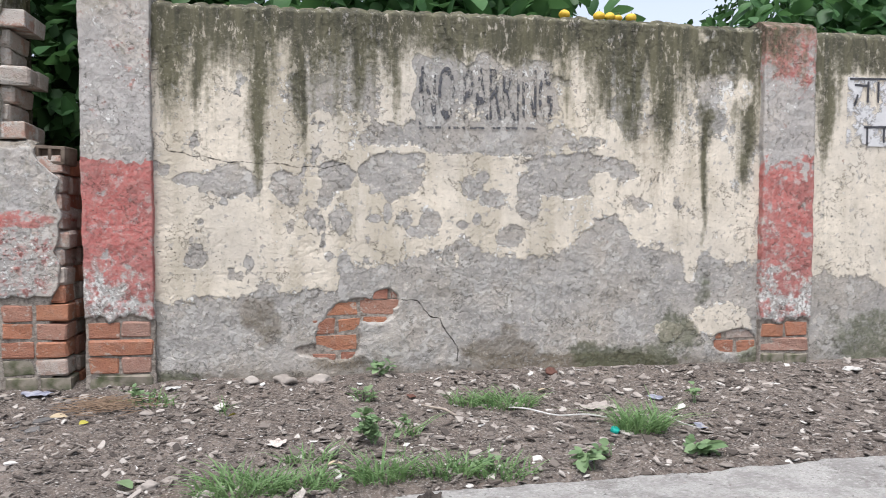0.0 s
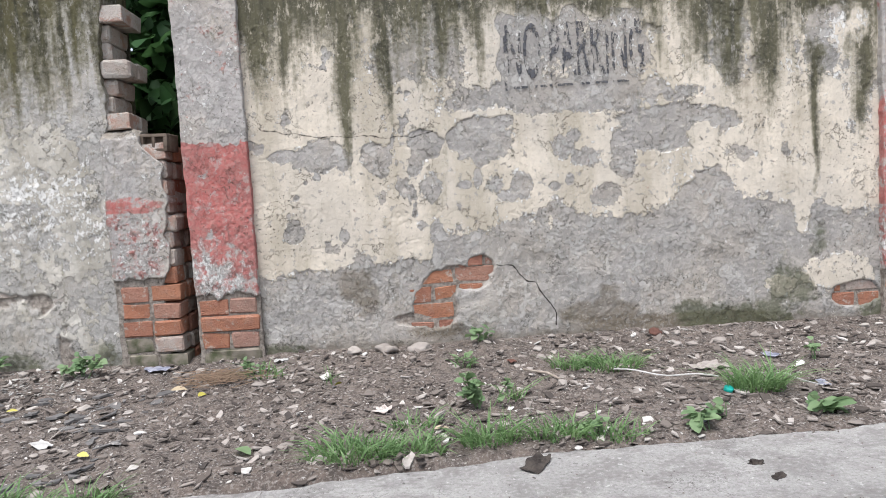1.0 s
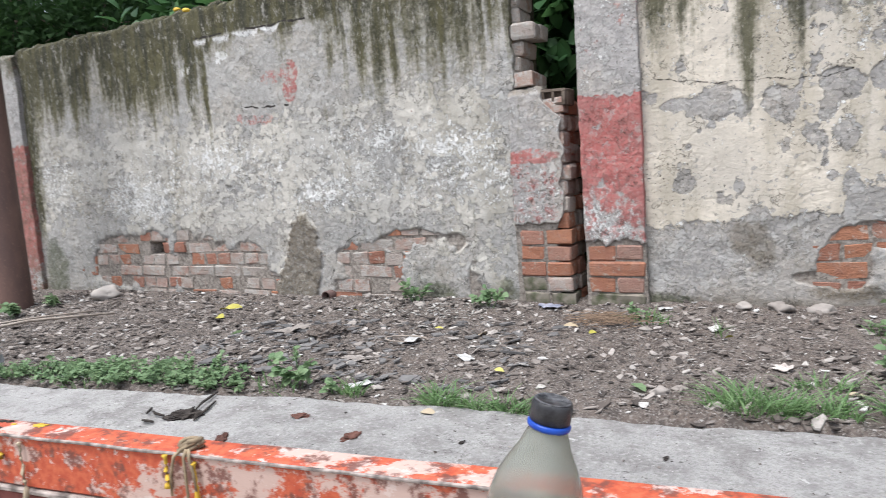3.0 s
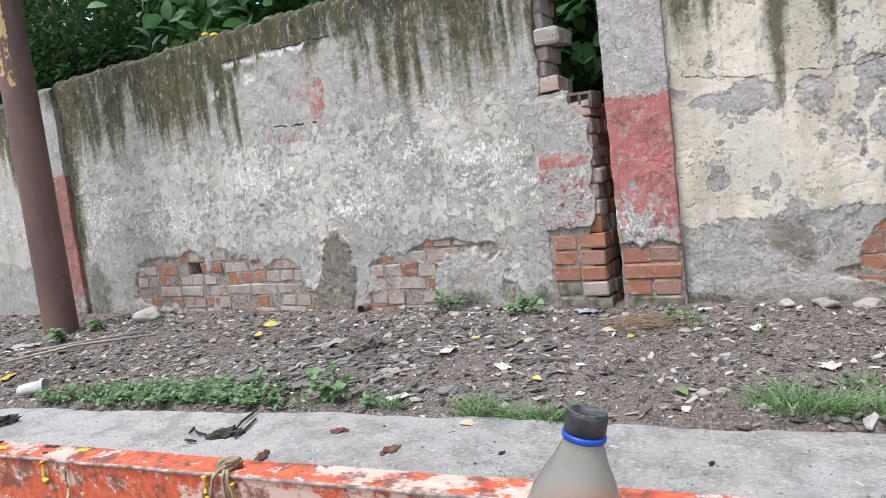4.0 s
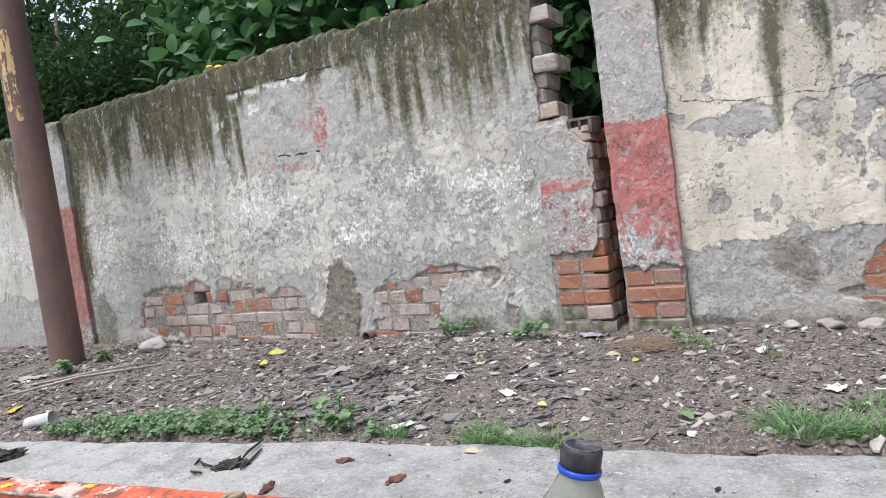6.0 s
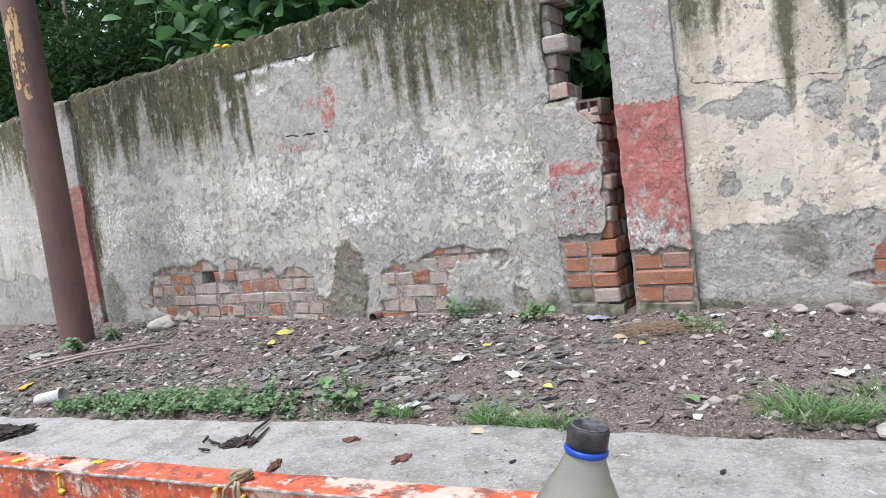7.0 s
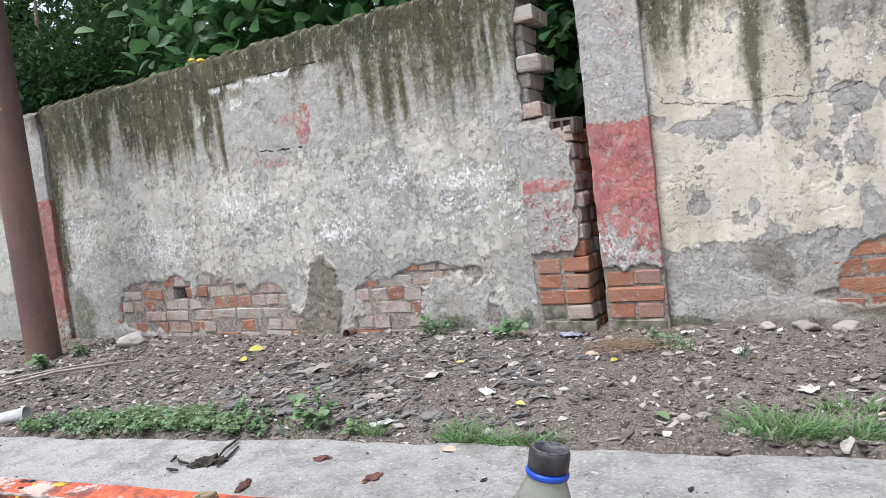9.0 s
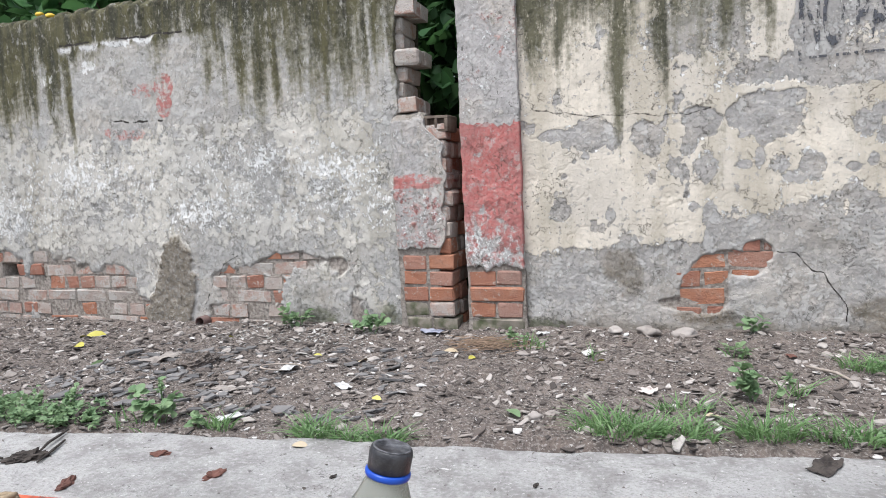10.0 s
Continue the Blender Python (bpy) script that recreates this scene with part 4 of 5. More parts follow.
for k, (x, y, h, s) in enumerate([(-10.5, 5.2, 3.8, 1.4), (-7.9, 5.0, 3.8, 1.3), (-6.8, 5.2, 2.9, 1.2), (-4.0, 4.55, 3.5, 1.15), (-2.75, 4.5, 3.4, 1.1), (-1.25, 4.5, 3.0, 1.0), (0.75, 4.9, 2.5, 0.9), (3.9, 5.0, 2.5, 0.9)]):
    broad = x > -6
    tree(x, y, h, s, 2600 if broad else 7000, 0.165 if broad else 0.11, 0.78 if broad else 0.5, M["leaf"] if broad else M["shadeleaf"], 0.35 if -1.6 < x < 0 else 1.2, 100 + k, "broad-leaved shrub tree with dark glossy leaves over the wall" if broad else "small-leaved tree close behind the wall, shade painted dark into its leaves", 0.62)
# these crowns take the dark leaf colour that has the shade painted in
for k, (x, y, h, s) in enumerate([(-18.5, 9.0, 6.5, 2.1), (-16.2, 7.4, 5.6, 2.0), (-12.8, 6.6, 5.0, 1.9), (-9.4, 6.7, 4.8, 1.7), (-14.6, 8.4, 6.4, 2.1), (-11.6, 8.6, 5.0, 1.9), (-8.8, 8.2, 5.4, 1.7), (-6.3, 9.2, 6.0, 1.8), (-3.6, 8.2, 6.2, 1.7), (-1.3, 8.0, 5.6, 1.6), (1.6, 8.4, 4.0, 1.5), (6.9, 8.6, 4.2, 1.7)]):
    tree(x, y, h, s, 7600, 0.15, 0.55, M["shadeleaf"], 0.2, 120 + k, "tall dense tree behind the wall, shade painted into its leaves")

# shrubs added to keep light out of the pillar gap, shade in their leaf colour
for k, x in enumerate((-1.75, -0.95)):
    tree(x, 4.35, 1.7, 0.62, 1500, 0.12, 0.75, M["shadeleaf"], 0.02, 140 + k, "low dark shrub added behind the wall to darken the gap", 0.7)

# ---- ground ----
def kerb(x):
    c = np.clip(x, -4.0, 2.5)
    return 1.945 + 0.085 * c - 0.012 * c * c + 0.09 * (x - c)


def kerb_rough(x):
    return kerb(x) + 0.028 * fbm(x * 3, x * 0, 3, 201) + 0.018 * fbm(x * 14, x * 0, 4, 202)


def soil_height(x, y):
    near = np.exp(-(((x + 1) / 9) ** 2)) * np.exp(-(((y - 2.4) / 4) ** 2))
    clods = soft(fbm(x * 5, y * 5, 3, 208), -0.2, 0.5)
    z = (0.016 * fbm(x * 2.2, y * 2.2, 3, 203) + 0.010 * fbm(x * 11, y * 11, 3, 204) + (0.004 + 0.006 * clods) * fbm(x * 32, y * 32, 3, 205)) * near
    z = z + 0.025 * soft(y, 3.05, 3.40) * near
    edge = soft(y, kerb(x) - 0.01, kerb(x) + 0.07)
    return np.where(y < kerb(x) - 0.10, -0.06, (z + 0.004) * edge - 0.03 * (1 - edge))


def spaced(a, b, step, far):
    out = list(np.arange(a, b, step))
    for sign, start, store in ((-1, a, []), (1, b, [])):
        d, p = step, start
        while abs(p - start) < far:
            store.append(p)
            d *= 1.35
            p += sign * d
        out = store[::-1] + out if sign < 0 else out + store
    return np.unique(np.round(out, 5))


gx, gy = np.meshgrid(spaced(-5.6, 3.2, 0.010, 900), spaced(1.6, 3.5, 0.010, 900))
r_, c_ = gx.shape
i_ = (np.arange(r_ - 1)[:, None] * c_ + np.arange(c_ - 1)[None, :]).ravel()
tagged(from_arrays("ground", np.stack([gx, gy, soil_height(gx, gy)], -1).reshape(-1, 3), np.stack([i_, i_ + 1, i_ + 1 + c_, i_ + c_], -1), M["soil"], True), "bare brown earth verge strewn with litter", "ground", kind="structure")

sx = np.unique(np.concatenate([np.linspace(-60, -6, 60), np.arange(-6, 4, 0.016), np.linspace(4, 60, 60)]))[None, :]
sv = np.concatenate([[0.0, 0.001, 0.004, 0.010, 0.02], np.arange(0.04, 1.4, 0.02), [1.8, 2.5, 4, 6, 7.5]])[:, None]
slab_y = kerb_rough(sx) - sv
slab_z = 0.014 + 0.006 * fbm(sx * 1.5 + sv * 0, slab_y * 1.5, 3, 206) + 0.0022 * fbm(sx * 18 + sv * 0, slab_y * 18, 3, 207)
slab_z = np.where(sv < 0.0005, -0.09, slab_z - 0.012 * np.exp(-sv / 0.008))
slab_x = sx + 0 * slab_y
r_, c_ = slab_x.shape
i_ = (np.arange(r_ - 1)[:, None] * c_ + np.arange(c_ - 1)[None, :]).ravel()
tagged(from_arrays("road", np.stack([slab_x, slab_y, slab_z], -1).reshape(-1, 3), np.stack([i_, i_ + c_, i_ + 1 + c_, i_ + 1], -1), M["concrete"], True), "worn grey concrete road edge with a ragged rim", "road", kind="structure")


def earth(x, y):
    return float(soil_height(np.array([x]), np.array([y]))[0])


# ---- litter: chips, crumbs, stones ----
def chips(name, count, seed, small, large, area, material, label, flat=0.25, skew=2.2, road=False):
    """Flat broken flakes of stone, bark and dry leaf, each a many-sided slab."""
    nr = np.random.RandomState(seed)
    x0, x1, y0, y1 = area
    x, y = nr.uniform(x0, x1, count), nr.uniform(y0, y1, count)
    keep = (y < kerb(x) - 0.02) if road else (y > kerb(x) + 0.03) & (fbm(x * 1.7, y * 1.7, 3, seed) > -0.55)
    x, y = x[keep], y[keep]
    n = len(x)
    size = small + (large - small) * nr.rand(n) ** skew
    ang = np.sort(nr.uniform(0, 2 * np.pi, (n, 7)), 1) + nr.uniform(0, 6.28, (n, 1))
    rad = size[:, None] * nr.uniform(0.6, 1.0, (n, 7)) * 0.5
    turn = nr.uniform(0, np.pi, n)[:, None]
    px, py = rad * np.cos(ang), rad * np.sin(ang) * nr.uniform(0.35, 0.9, (n, 1))
    px, py = px * np.cos(turn) - py * np.sin(turn), px * np.sin(turn) + py * np.cos(turn)
    tx, ty = nr.normal(0, flat, (n, 1)), nr.normal(0, flat, (n, 1))
    thick = 0.001 + size[:, None] * nr.uniform(0.012, 0.085, (n, 1))
    lift = (np.full(n, 0.0135) if road else soil_height(x, y))[:, None] + 0.25 * size[:, None] * np.abs(tx) + 0.001
    bend = nr.uniform(-4, 9, (n, 1)) * (px**2 + py**2) * 0.5
    top = np.stack([x[:, None] + px, y[:, None] + py, lift + tx * px + ty * py + thick + bend], -1)
    low = np.stack([x[:, None] + px * 1.04, y[:, None] + py * 1.04, lift + tx * px + ty * py + bend], -1)
    mid = np.stack([x, y, lift[:, 0] + thick[:, 0] * 1.25], -1)[:, None]
    v = np.concatenate([top, low, mid], 1)
    k = np.arange(7)
    k1 = (k + 1) % 7
    f = np.concatenate([np.stack([k * 0 + 14, k, k1], -1), np.stack([k, k + 7, k1 + 7], -1), np.stack([k, k1 + 7, k1], -1)])
    faces = (np.arange(n)[:, None, None] * 15 + f[None]).reshape(-1, 3)
    return tagged(from_arrays(name, v.reshape(-1, 3), faces, material), label, "litter", kind="stuff")


chips("leaf_litter", 25000, 301, 0.008, 0.062, (-6.5, 4.2, 1.55, 3.36), M["chips"], "dry leaf and stone flakes strewn on the earth", 0.22, 3.0)
chips("gravel", 42000, 302, 0.003, 0.016, (-6.5, 4.2, 1.55, 3.38), M["chips"], "small grit and crumbs on the earth", 0.4, 1.6)
chips("rubble", 150, 303, 0.045, 0.085, (-6.0, 4.0, 1.9, 3.34), M["chips"], "larger flat stone flakes half sunk in the earth", 0.10, 1.6)

chips("plaster_crumbs", 480, 305, 0.006, 0.034, (-2.30, -1.45, 3.02, 3.37), M["crumbs"], "pale crumbs of fallen render at the wall foot", 0.35, 1.8)
chips("slate_flakes", 330, 306, 0.035, 0.115, (-2.50, -0.95, 2.02, 2.95), M["slate"], "dark grey flat flakes trodden into the earth", 0.07, 1.5)
chips("road_grit", 1500, 304, 0.003, 0.014, (-4.5, 3.0, 0.9, 2.1), M["chips"], "fine grit lying on the concrete", 0.2, 2.5, True)


def stone(x, y, size, seed, material=None, flat=0.5, label="small weathered stone lying on the earth"):
    r = random.Random(seed)
    bm = bmesh.new()
    bmesh.ops.create_icosphere(bm, subdivisions=3, radius=0.5)
    off = Vector((r.uniform(0, 50), r.uniform(0, 50), r.uniform(0, 50)))
    for v in bm.verts:
        v.co *= 1 + 0.65 * noise.noise(v.co * 2.2 + off) + 0.16 * noise.noise(v.co * 7 + off)
        v.co = Vector((v.co.x * size, v.co.y * size * r.uniform(0.68, 0.72), v.co.z * size * flat))
    ob = part("stone", bm, material or M["stone"], smooth=True)
    ob.matrix_world = pose(x, y, earth(x, y) + size * flat * 0.22, r.uniform(-10, 10), r.uniform(-10, 10), r.uniform(0, 360))
    return tagged(ob, label, "stone", "loose stones")


r_s = random.Random(9)
for k in range(190):
    x = r_s.uniform(-4.9, 2.9)
    y = 3.36 - abs(r_s.gauss(0, 0.30)) if k < 90 else r_s.uniform(1.9, 3.3)
    if y > kerb(x) + 0.1:
        stone(x, y, r_s.uniform(0.02, 0.055), 400 + k, flat=r_s.uniform(0.4, 0.65) if k < 90 else r_s.uniform(0.28, 0.45))
stone(1.10, 3.28, 0.075, 501, M["redclay"], 0.45, "reddish lump of broken brick at the wall foot")
for k, (x, y, s) in enumerate([(-4.35, 3.18, 0.20), (-0.15, 3.33, 0.11), (0.0, 3.33, 0.10), (-0.30, 3.33, 0.08), (-0.62, 3.20, 0.05), (-2.66, 2.92, 0.08), (-0.45, 2.15, 0.06), (-0.28, 2.04, 0.05)]):
    stone(x, y, s, 520 + k)

# ---- green: grass tufts and weeds ----
def grass_tuft(x, y, height, wide, blades, seed, z=None):
    """A tuft of bent grass blades."""
    nr = np.random.RandomState(seed)
    a, q = nr.uniform(0, 6.283, blades), np.sqrt(nr.rand(blades)) * wide
    bx, by = q * np.cos(a), 0.6 * q * np.sin(a)
    lean = nr.normal(0, 0.65, (blades, 2)) + np.stack([np.cos(a), np.sin(a)], -1) * 0.5
    h = height * nr.uniform(0.30, 0.95, blades)
    w = nr.uniform(0.0013, 0.0034, blades)
    face = nr.uniform(0, np.pi, blades)
    v = []
    for t, s in ((0.0, 0.8), (0.4, 1.0), (0.75, 0.7), (1.0, 0.08)):
        cx, cy = bx + lean[:, 0] * h * t**1.8, by + lean[:, 1] * h * t**1.8
        cz = h * (t - 0.28 * t**2.5)
        dx, dy = np.cos(face) * w * s, np.sin(face) * w * s
        v += [np.stack([cx - dx, cy - dy, cz], -1), np.stack([cx + dx, cy + dy, cz], -1)]
    v = np.stack(v, 1)
    f = np.array([[0, 1, 3, 2], [2, 3, 5, 4], [4, 5, 7, 6]])
    ob = from_arrays("grass_tuft", v.reshape(-1, 3), (np.arange(blades)[:, None, None] * 8 + f[None]).reshape(-1, 4), M["grass"], True)
    ob.location = (x, y, (earth(x, y) if z is None else z) - 0.004)
    return tagged(ob, "tuft of bright green grass growing from the earth", "grass", "grass tufts")


def weed(x, y, height, wide, count, leaf, seed, width=0.8, label="low leafy green weed growing from the earth"):
    """A weed: thin stems and a clump of small leaves."""
    nr = np.random.RandomState(seed)
    thing = tagged(base("weed", Matrix.Translation((x, y, earth(x, y) - 0.004))), label, "weed", "weeds")
    tips = []
    for k in range(max(3, count // 12)):
        bm = bmesh.new()
        a, q = nr.uniform(0, 6.283), wide * math.sqrt(nr.rand())
        tip = Vector((q * math.cos(a), 0.6 * q * math.sin(a), height * nr.uniform(0.5, 1.0)))
        tube(bm, [(0.35 * tip.x, 0.35 * tip.y, 0), (0.7 * tip.x, 0.7 * tip.y, 0.6 * tip.z), tip], [0.0022, 0.0018, 0.0012], 5)
        part("stem", bm, M["weed"], thing)
        tips.append(tip)
    tips = np.array([tuple(t) for t in tips])
    pick = nr.randint(0, len(tips), count)
    f = nr.uniform(0.45, 1.0, (count, 1))
    at = tips[pick] * np.concatenate([f * 0.5 + 0.5, f * 0.5 + 0.5, f], 1) + nr.normal(0, 0.006, (count, 3))
    way = nr.normal(0, 1, (count, 3)) * (1, 1, 0.35) + (0, 0, 0.15)
    foliage = leaves("foliage", at, way, leaf * nr.uniform(0.55, 1.2, count), width, M["weed"], seed=seed)
    foliage.parent = thing
    return thing


TUFTS = [(-0.18, 2.06, 0.10, 0.13, 130), (-0.02, 2.08, 0.09, 0.10, 90), (0.21, 2.10, 0.11, 0.09, 90), (0.77, 2.86, 0.10, 0.13, 110), (0.62, 2.90, 0.09, 0.08, 60), (1.17, 2.45, 0.15, 0.10, 120), (0.58, 2.10, 0.08, 0.09, 60), (0.40, 2.12, 0.09, 0.10, 70), (-0.01, 2.30, 0.07, 0.08, 40), (-1.08, 1.90, 0.09, 0.07, 70), (-0.96, 1.89, 0.08, 0.05, 50), (-0.85, 1.90, 0.09, 0.06, 70), (-1.42, 1.90, 0.08, 0.05, 30)]
for k, (x, y, h, w, n) in enumerate(TUFTS):
    grass_tuft(x, y, h, w, int(2.3 * n), 600 + k)
for k, (x, y, h, w, n) in enumerate([(0.33, 2.52, 0.13, 0.04, 24), (-0.66, 3.08, 0.12, 0.08, 40), (0.19, 3.0, 0.10, 0.04, 16), (-0.36, 2.9, 0.10, 0.03, 10), (-1.72, 1.86, 0.11, 0.08, 22), (-2.55, 1.70, 0.10, 0.10, 30)]):
    grass_tuft(x, y, h, w, n, 640 + k)
WEEDS = [(0.22, 2.46, 0.13, 0.11, 80, 0.036), (0.24, 3.02, 0.05, 0.07, 26, 0.035), (0.30, 3.33, 0.08, 0.07, 30, 0.04), (0.86, 2.10, 0.07, 0.07, 26, 0.05), (0.50, 2.12, 0.08, 0.06, 24, 0.03), (-1.50, 3.24, 0.12, 0.10, 70, 0.04), (-1.95, 3.30, 0.11, 0.13, 80, 0.038), (-4.40, 2.55, 0.12, 0.10, 40, 0.06), (-4.55, 2.92, 0.10, 0.09, 26, 0.06), (-0.70, 3.15, 0.08, 0.06, 30, 0.03), (-1.66, 1.90, 0.11, 0.12, 70, 0.04), (-1.82, 2.12, 0.10, 0.05, 26, 0.025), (-1.50, 1.90, 0.06, 0.06, 24, 0.03), (-2.10, 1.95, 0.12, 0.06, 36, 0.025), (1.55, 2.75, 0.10, 0.06, 24, 0.03), (0.95, 2.2, 0.05, 0.05, 16, 0.03)]
for k, (x, y, h, w, n, l) in enumerate(WEEDS):
    weed(x, y, h, w, n, l, 660 + k)
for k in range(13):
    x = -2.95 + 0.085 * k
    weed(x, float(kerb(x)) + 0.09 + 0.10 * (k % 3) / 2, 0.040 + 0.035 * vnoise(k * 1.7, 3.3), 0.14, 150 + int(130 * vnoise(k * 2.3, 8.1)), 0.021, 690 + k, label="dense creeping green weed along the road edge")
weed(1.30, 2.20, 0.030, 0.10, 22, 0.075, 720, 0.80, "plant with a few large flat green leaves")

# ---- rusty pole in front of the wall ----
pole = tagged(base("pole", pose(-4.80, 2.81, 0, 0, -0.3, 0)), "thick rusty brown steel pole with peeling ochre primer", "pole")
bm = bmesh.new()
lathe(bm, [(0.110, -0.1), (0.110, 0.03), (0.108, 1.2), (0.106, 2.6), (0.103, 4.6), (0.09, 4.62)], 40)
shaft = part("shaft", bm, M["rust"], pole, smooth=True)
for a0, a1, z0, z1, sd in ((-1.55, -1.18, 1.76, 2.26, 1), (-1.02, -0.68, 1.69, 2.30, 2)):
    bm = bmesh.new()
    rows = []
    for k in range(40):
        z = z0 + (z1 - z0) * k / 39
        e0 = 0.22 * noise.noise((z * 9, sd, 0)) + 0.10 * noise.noise((z * 40, sd, 3))
        e1 = 0.24 * noise.noise((z * 8, sd, 9)) + 0.10 * noise.noise((z * 40, sd, 5))
        taper = 0.12 * (1 if k in (0, 39) else 0)
        rows.append([bm.verts.new((0.1085 * math.cos(q), 0.1085 * math.sin(q), z)) for q in [a0 + e0 + taper + (a1 + e1 - a0 - e0 - 2 * taper) * s / 4 for s in range(5)]])
    for a, b in zip(rows, rows[1:]):
        for s in range(4):
            bm.faces.new((a[s], a[s + 1], b[s + 1], b[s]))
    part("paint_patch", bm, M["ochre"], shaft, "peeling ochre primer")

# ---- the vendor's cart and the bottle on it ----
CART = pose(-0.244, 0.712, 0, 0, 0, 5.4)
cart = tagged(base("cart", CART), "low wooden cart tray with chipped orange side board", "cart")


def worn_board(name, size, place, material, label="", cuts=90, wear=0.0015, bevel=0.004):
    """A long board, bevelled and slightly uneven along its length."""
    bm = bmesh.new()
    box(bm, size, Matrix(), bevel)
    edges = [e for e in bm.edges if abs(e.verts[0].co.x - e.verts[1].co.x) > 0.5 * size[0]]
    bmesh.ops.subdivide_edges(bm, edges=edges, cuts=cuts)
    for v in bm.verts:
        v.co += wear * Vector((0, noise.noise(v.co * 11 + Vector((3, 0, 9))), noise.noise(v.co * 13)))
    ob = part(name, bm, material, cart, label)
    ob.matrix_basis = Matrix.Translation(place)
    return ob


side_board = worn_board("side_board", (3.8, 0.046, 0.080), (-0.55, -0.023, 0.362), M["orange"], "chipped orange painted board")
worn_board("edge_strip", (3.8, 0.004, 0.004), (-0.55, -0.0475, 0.3990), M["edgeline"], "grimy worn metal edge", 120, 0.001, 0.001)
worn_board("ledge_strip", (3.8, 0.010, 0.008), (-0.55, -0.045, 0.318), M["edgeline"], "grimy worn strip", 120, 0.001, 0.002)
worn_board("lower_board", (3.8, 0.040, 0.12), (-0.55, -0.021, 0.252), M["maroon"], "dull maroon lower board")
worn_board("bed", (3.8, 1.20, 0.03), (-0.55, -0.62, 0.210), M["wood"], "bare weathered wooden bed")
for lx in (-2.2, 1.1):
    for ly in (-0.1, -1.1):
        worn_board("leg", (0.06, 0.06, 0.215), (lx, ly, 0.0925), M["wood"], "", 1)
r_p = random.Random(31)
for k in range(12):
    bm = bmesh.new()
    bmesh.ops.create_icosphere(bm, subdivisions=3, radius=1)
    w = r_p.uniform(0.004, 0.013)
    for v in bm.verts:
        v.co *= 1 + 0.9 * noise.noise(v.co * 2.2 + Vector((k * 7, 0, 0)))
        v.co = Vector((v.co.x * w, v.co.y * w * 0.55, v.co.z * 0.0016))
    mat, label = (("yellow", "dried yellow splash"), ("dung", "dark grime"), ("greyline", "pale splash"))[k % 3]
    ob = part("paint_splash", bm, M[mat], side_board, label, True)
    ob.matrix_basis = Matrix.Translation((r_p.gauss(-0.92, 0.09), r_p.uniform(-0.038, -0.010), 0.4022)) @ pose(0.55, 0.023, -0.362)
for k, (x, z0, z1, mat) in enumerate([(-0.845, 0.398, 0.365, "yellow"), (-0.80, 0.392, 0.30, "tan"), (-0.535, 0.398, 0.355, "yellow"), (-0.49, 0.392, 0.33, "yellow"), (-0.52, 0.34, 0.325, "tan")]):
    bm = bmesh.new()
    n = 8
    tube(bm, [(x + 0.004 * noise.noise((t * 3.1, k * 5, 0)), -0.0515 + 0.0008 * (t % 2), z0 + (z1 - z0) * t / n) for t in range(n + 1)], [0.0022 + 0.0035 * (t / n) ** 3 + 0.002 * (t == 0) for t in range(n + 1)], 7)
    part("drip", bm, M[mat], side_board, "dried yellow drip", True).matrix_basis = pose(0.55, 0.023, -0.362)

knot = tagged(base("string_knot", CART @ pose(-0.505, -0.038, 0.402)), "knotted dirty string tied over the cart board", "string")
bm = bmesh.new()
for k in range(5):
    pts = []
    for t in range(10):
        a = t / 9 * 5.2 + k * 1.3
        pts.append((0.011 * math.cos(a) + 0.006 * noise.noise((t * 0.7, k * 3, 1)), 0.009 * math.sin(a * 1.3) + 0.002, 0.006 + 0.006 * math.sin(a * 0.8 + k)))
    tube(bm, pts, [0.003] * 10, 6)
tie = part("knot", bm, M["cordbrown"], knot, smooth=True)
for k, (dx, dz) in enumerate([(0.018, -0.045), (-0.022, -0.055), (0.004, -0.075)]):
    bm = bmesh.new()
    tube(bm, [(0.3 * dx, -0.008, 0.004), (0.6 * dx, -0.0155, -0.004), (0.9 * dx, -0.0165, 0.5 * dz), (dx, -0.0165, dz)], [0.0022, 0.0022, 0.002, 0.0016], 6)
    part("string_end", bm, M["cordbrown"], tie, smooth=True)
bm = bmesh.new()
lathe(bm, [(0.002, -0.011), (0.007, -0.009), (0.0085, 0.0), (0.006, 0.008), (0.002, 0.012)], 14)
part("bead", bm, M["yellow"], knot, "yellowish bead", True).matrix_basis = Matrix.Translation((0.004, -0.020, -0.085))

bottle = tagged(base("bottle", Matrix.Translation((-0.244, 0.573, 0.5210)) @ Matrix.Rotation(radians(12.5), 4, (-0.38, 0.92, 0.0)) @ Matrix.Translation((0, 0, -0.2955))), "cloudy plastic bottle with a black cap and blue ring", "bottle")
bm = bmesh.new()
lathe(bm, [(0.001, 0.0), (0.030, 0.0), (0.040, 0.004), (0.0425, 0.018), (0.0425, 0.07), (0.0405, 0.08), (0.0405, 0.13), (0.0425, 0.14), (0.0425, 0.200), (0.0405, 0.220), (0.0365, 0.236), (0.0295, 0.251), (0.0225, 0.264), (0.0185, 0.275), (0.0158, 0.281), (0.0150, 0.290), (0.0137, 0.296), (0.0129, 0.296), (0.0140, 0.290), (0.0148, 0.281), (0.0175, 0.275), (0.0215, 0.264), (0.0285, 0.251), (0.0355, 0.236), (0.0395, 0.220), (0.0415, 0.200), (0.0415, 0.14), (0.0395, 0.13), (0.0395, 0.08), (0.0415, 0.07), (0.0415, 0.018), (0.039, 0.005), (0.030, 0.0015), (0.001, 0.0015)], 48)
part("body", bm, M["pet"], bottle, "cloudy greenish white plastic", True)
bm = bmesh.new()
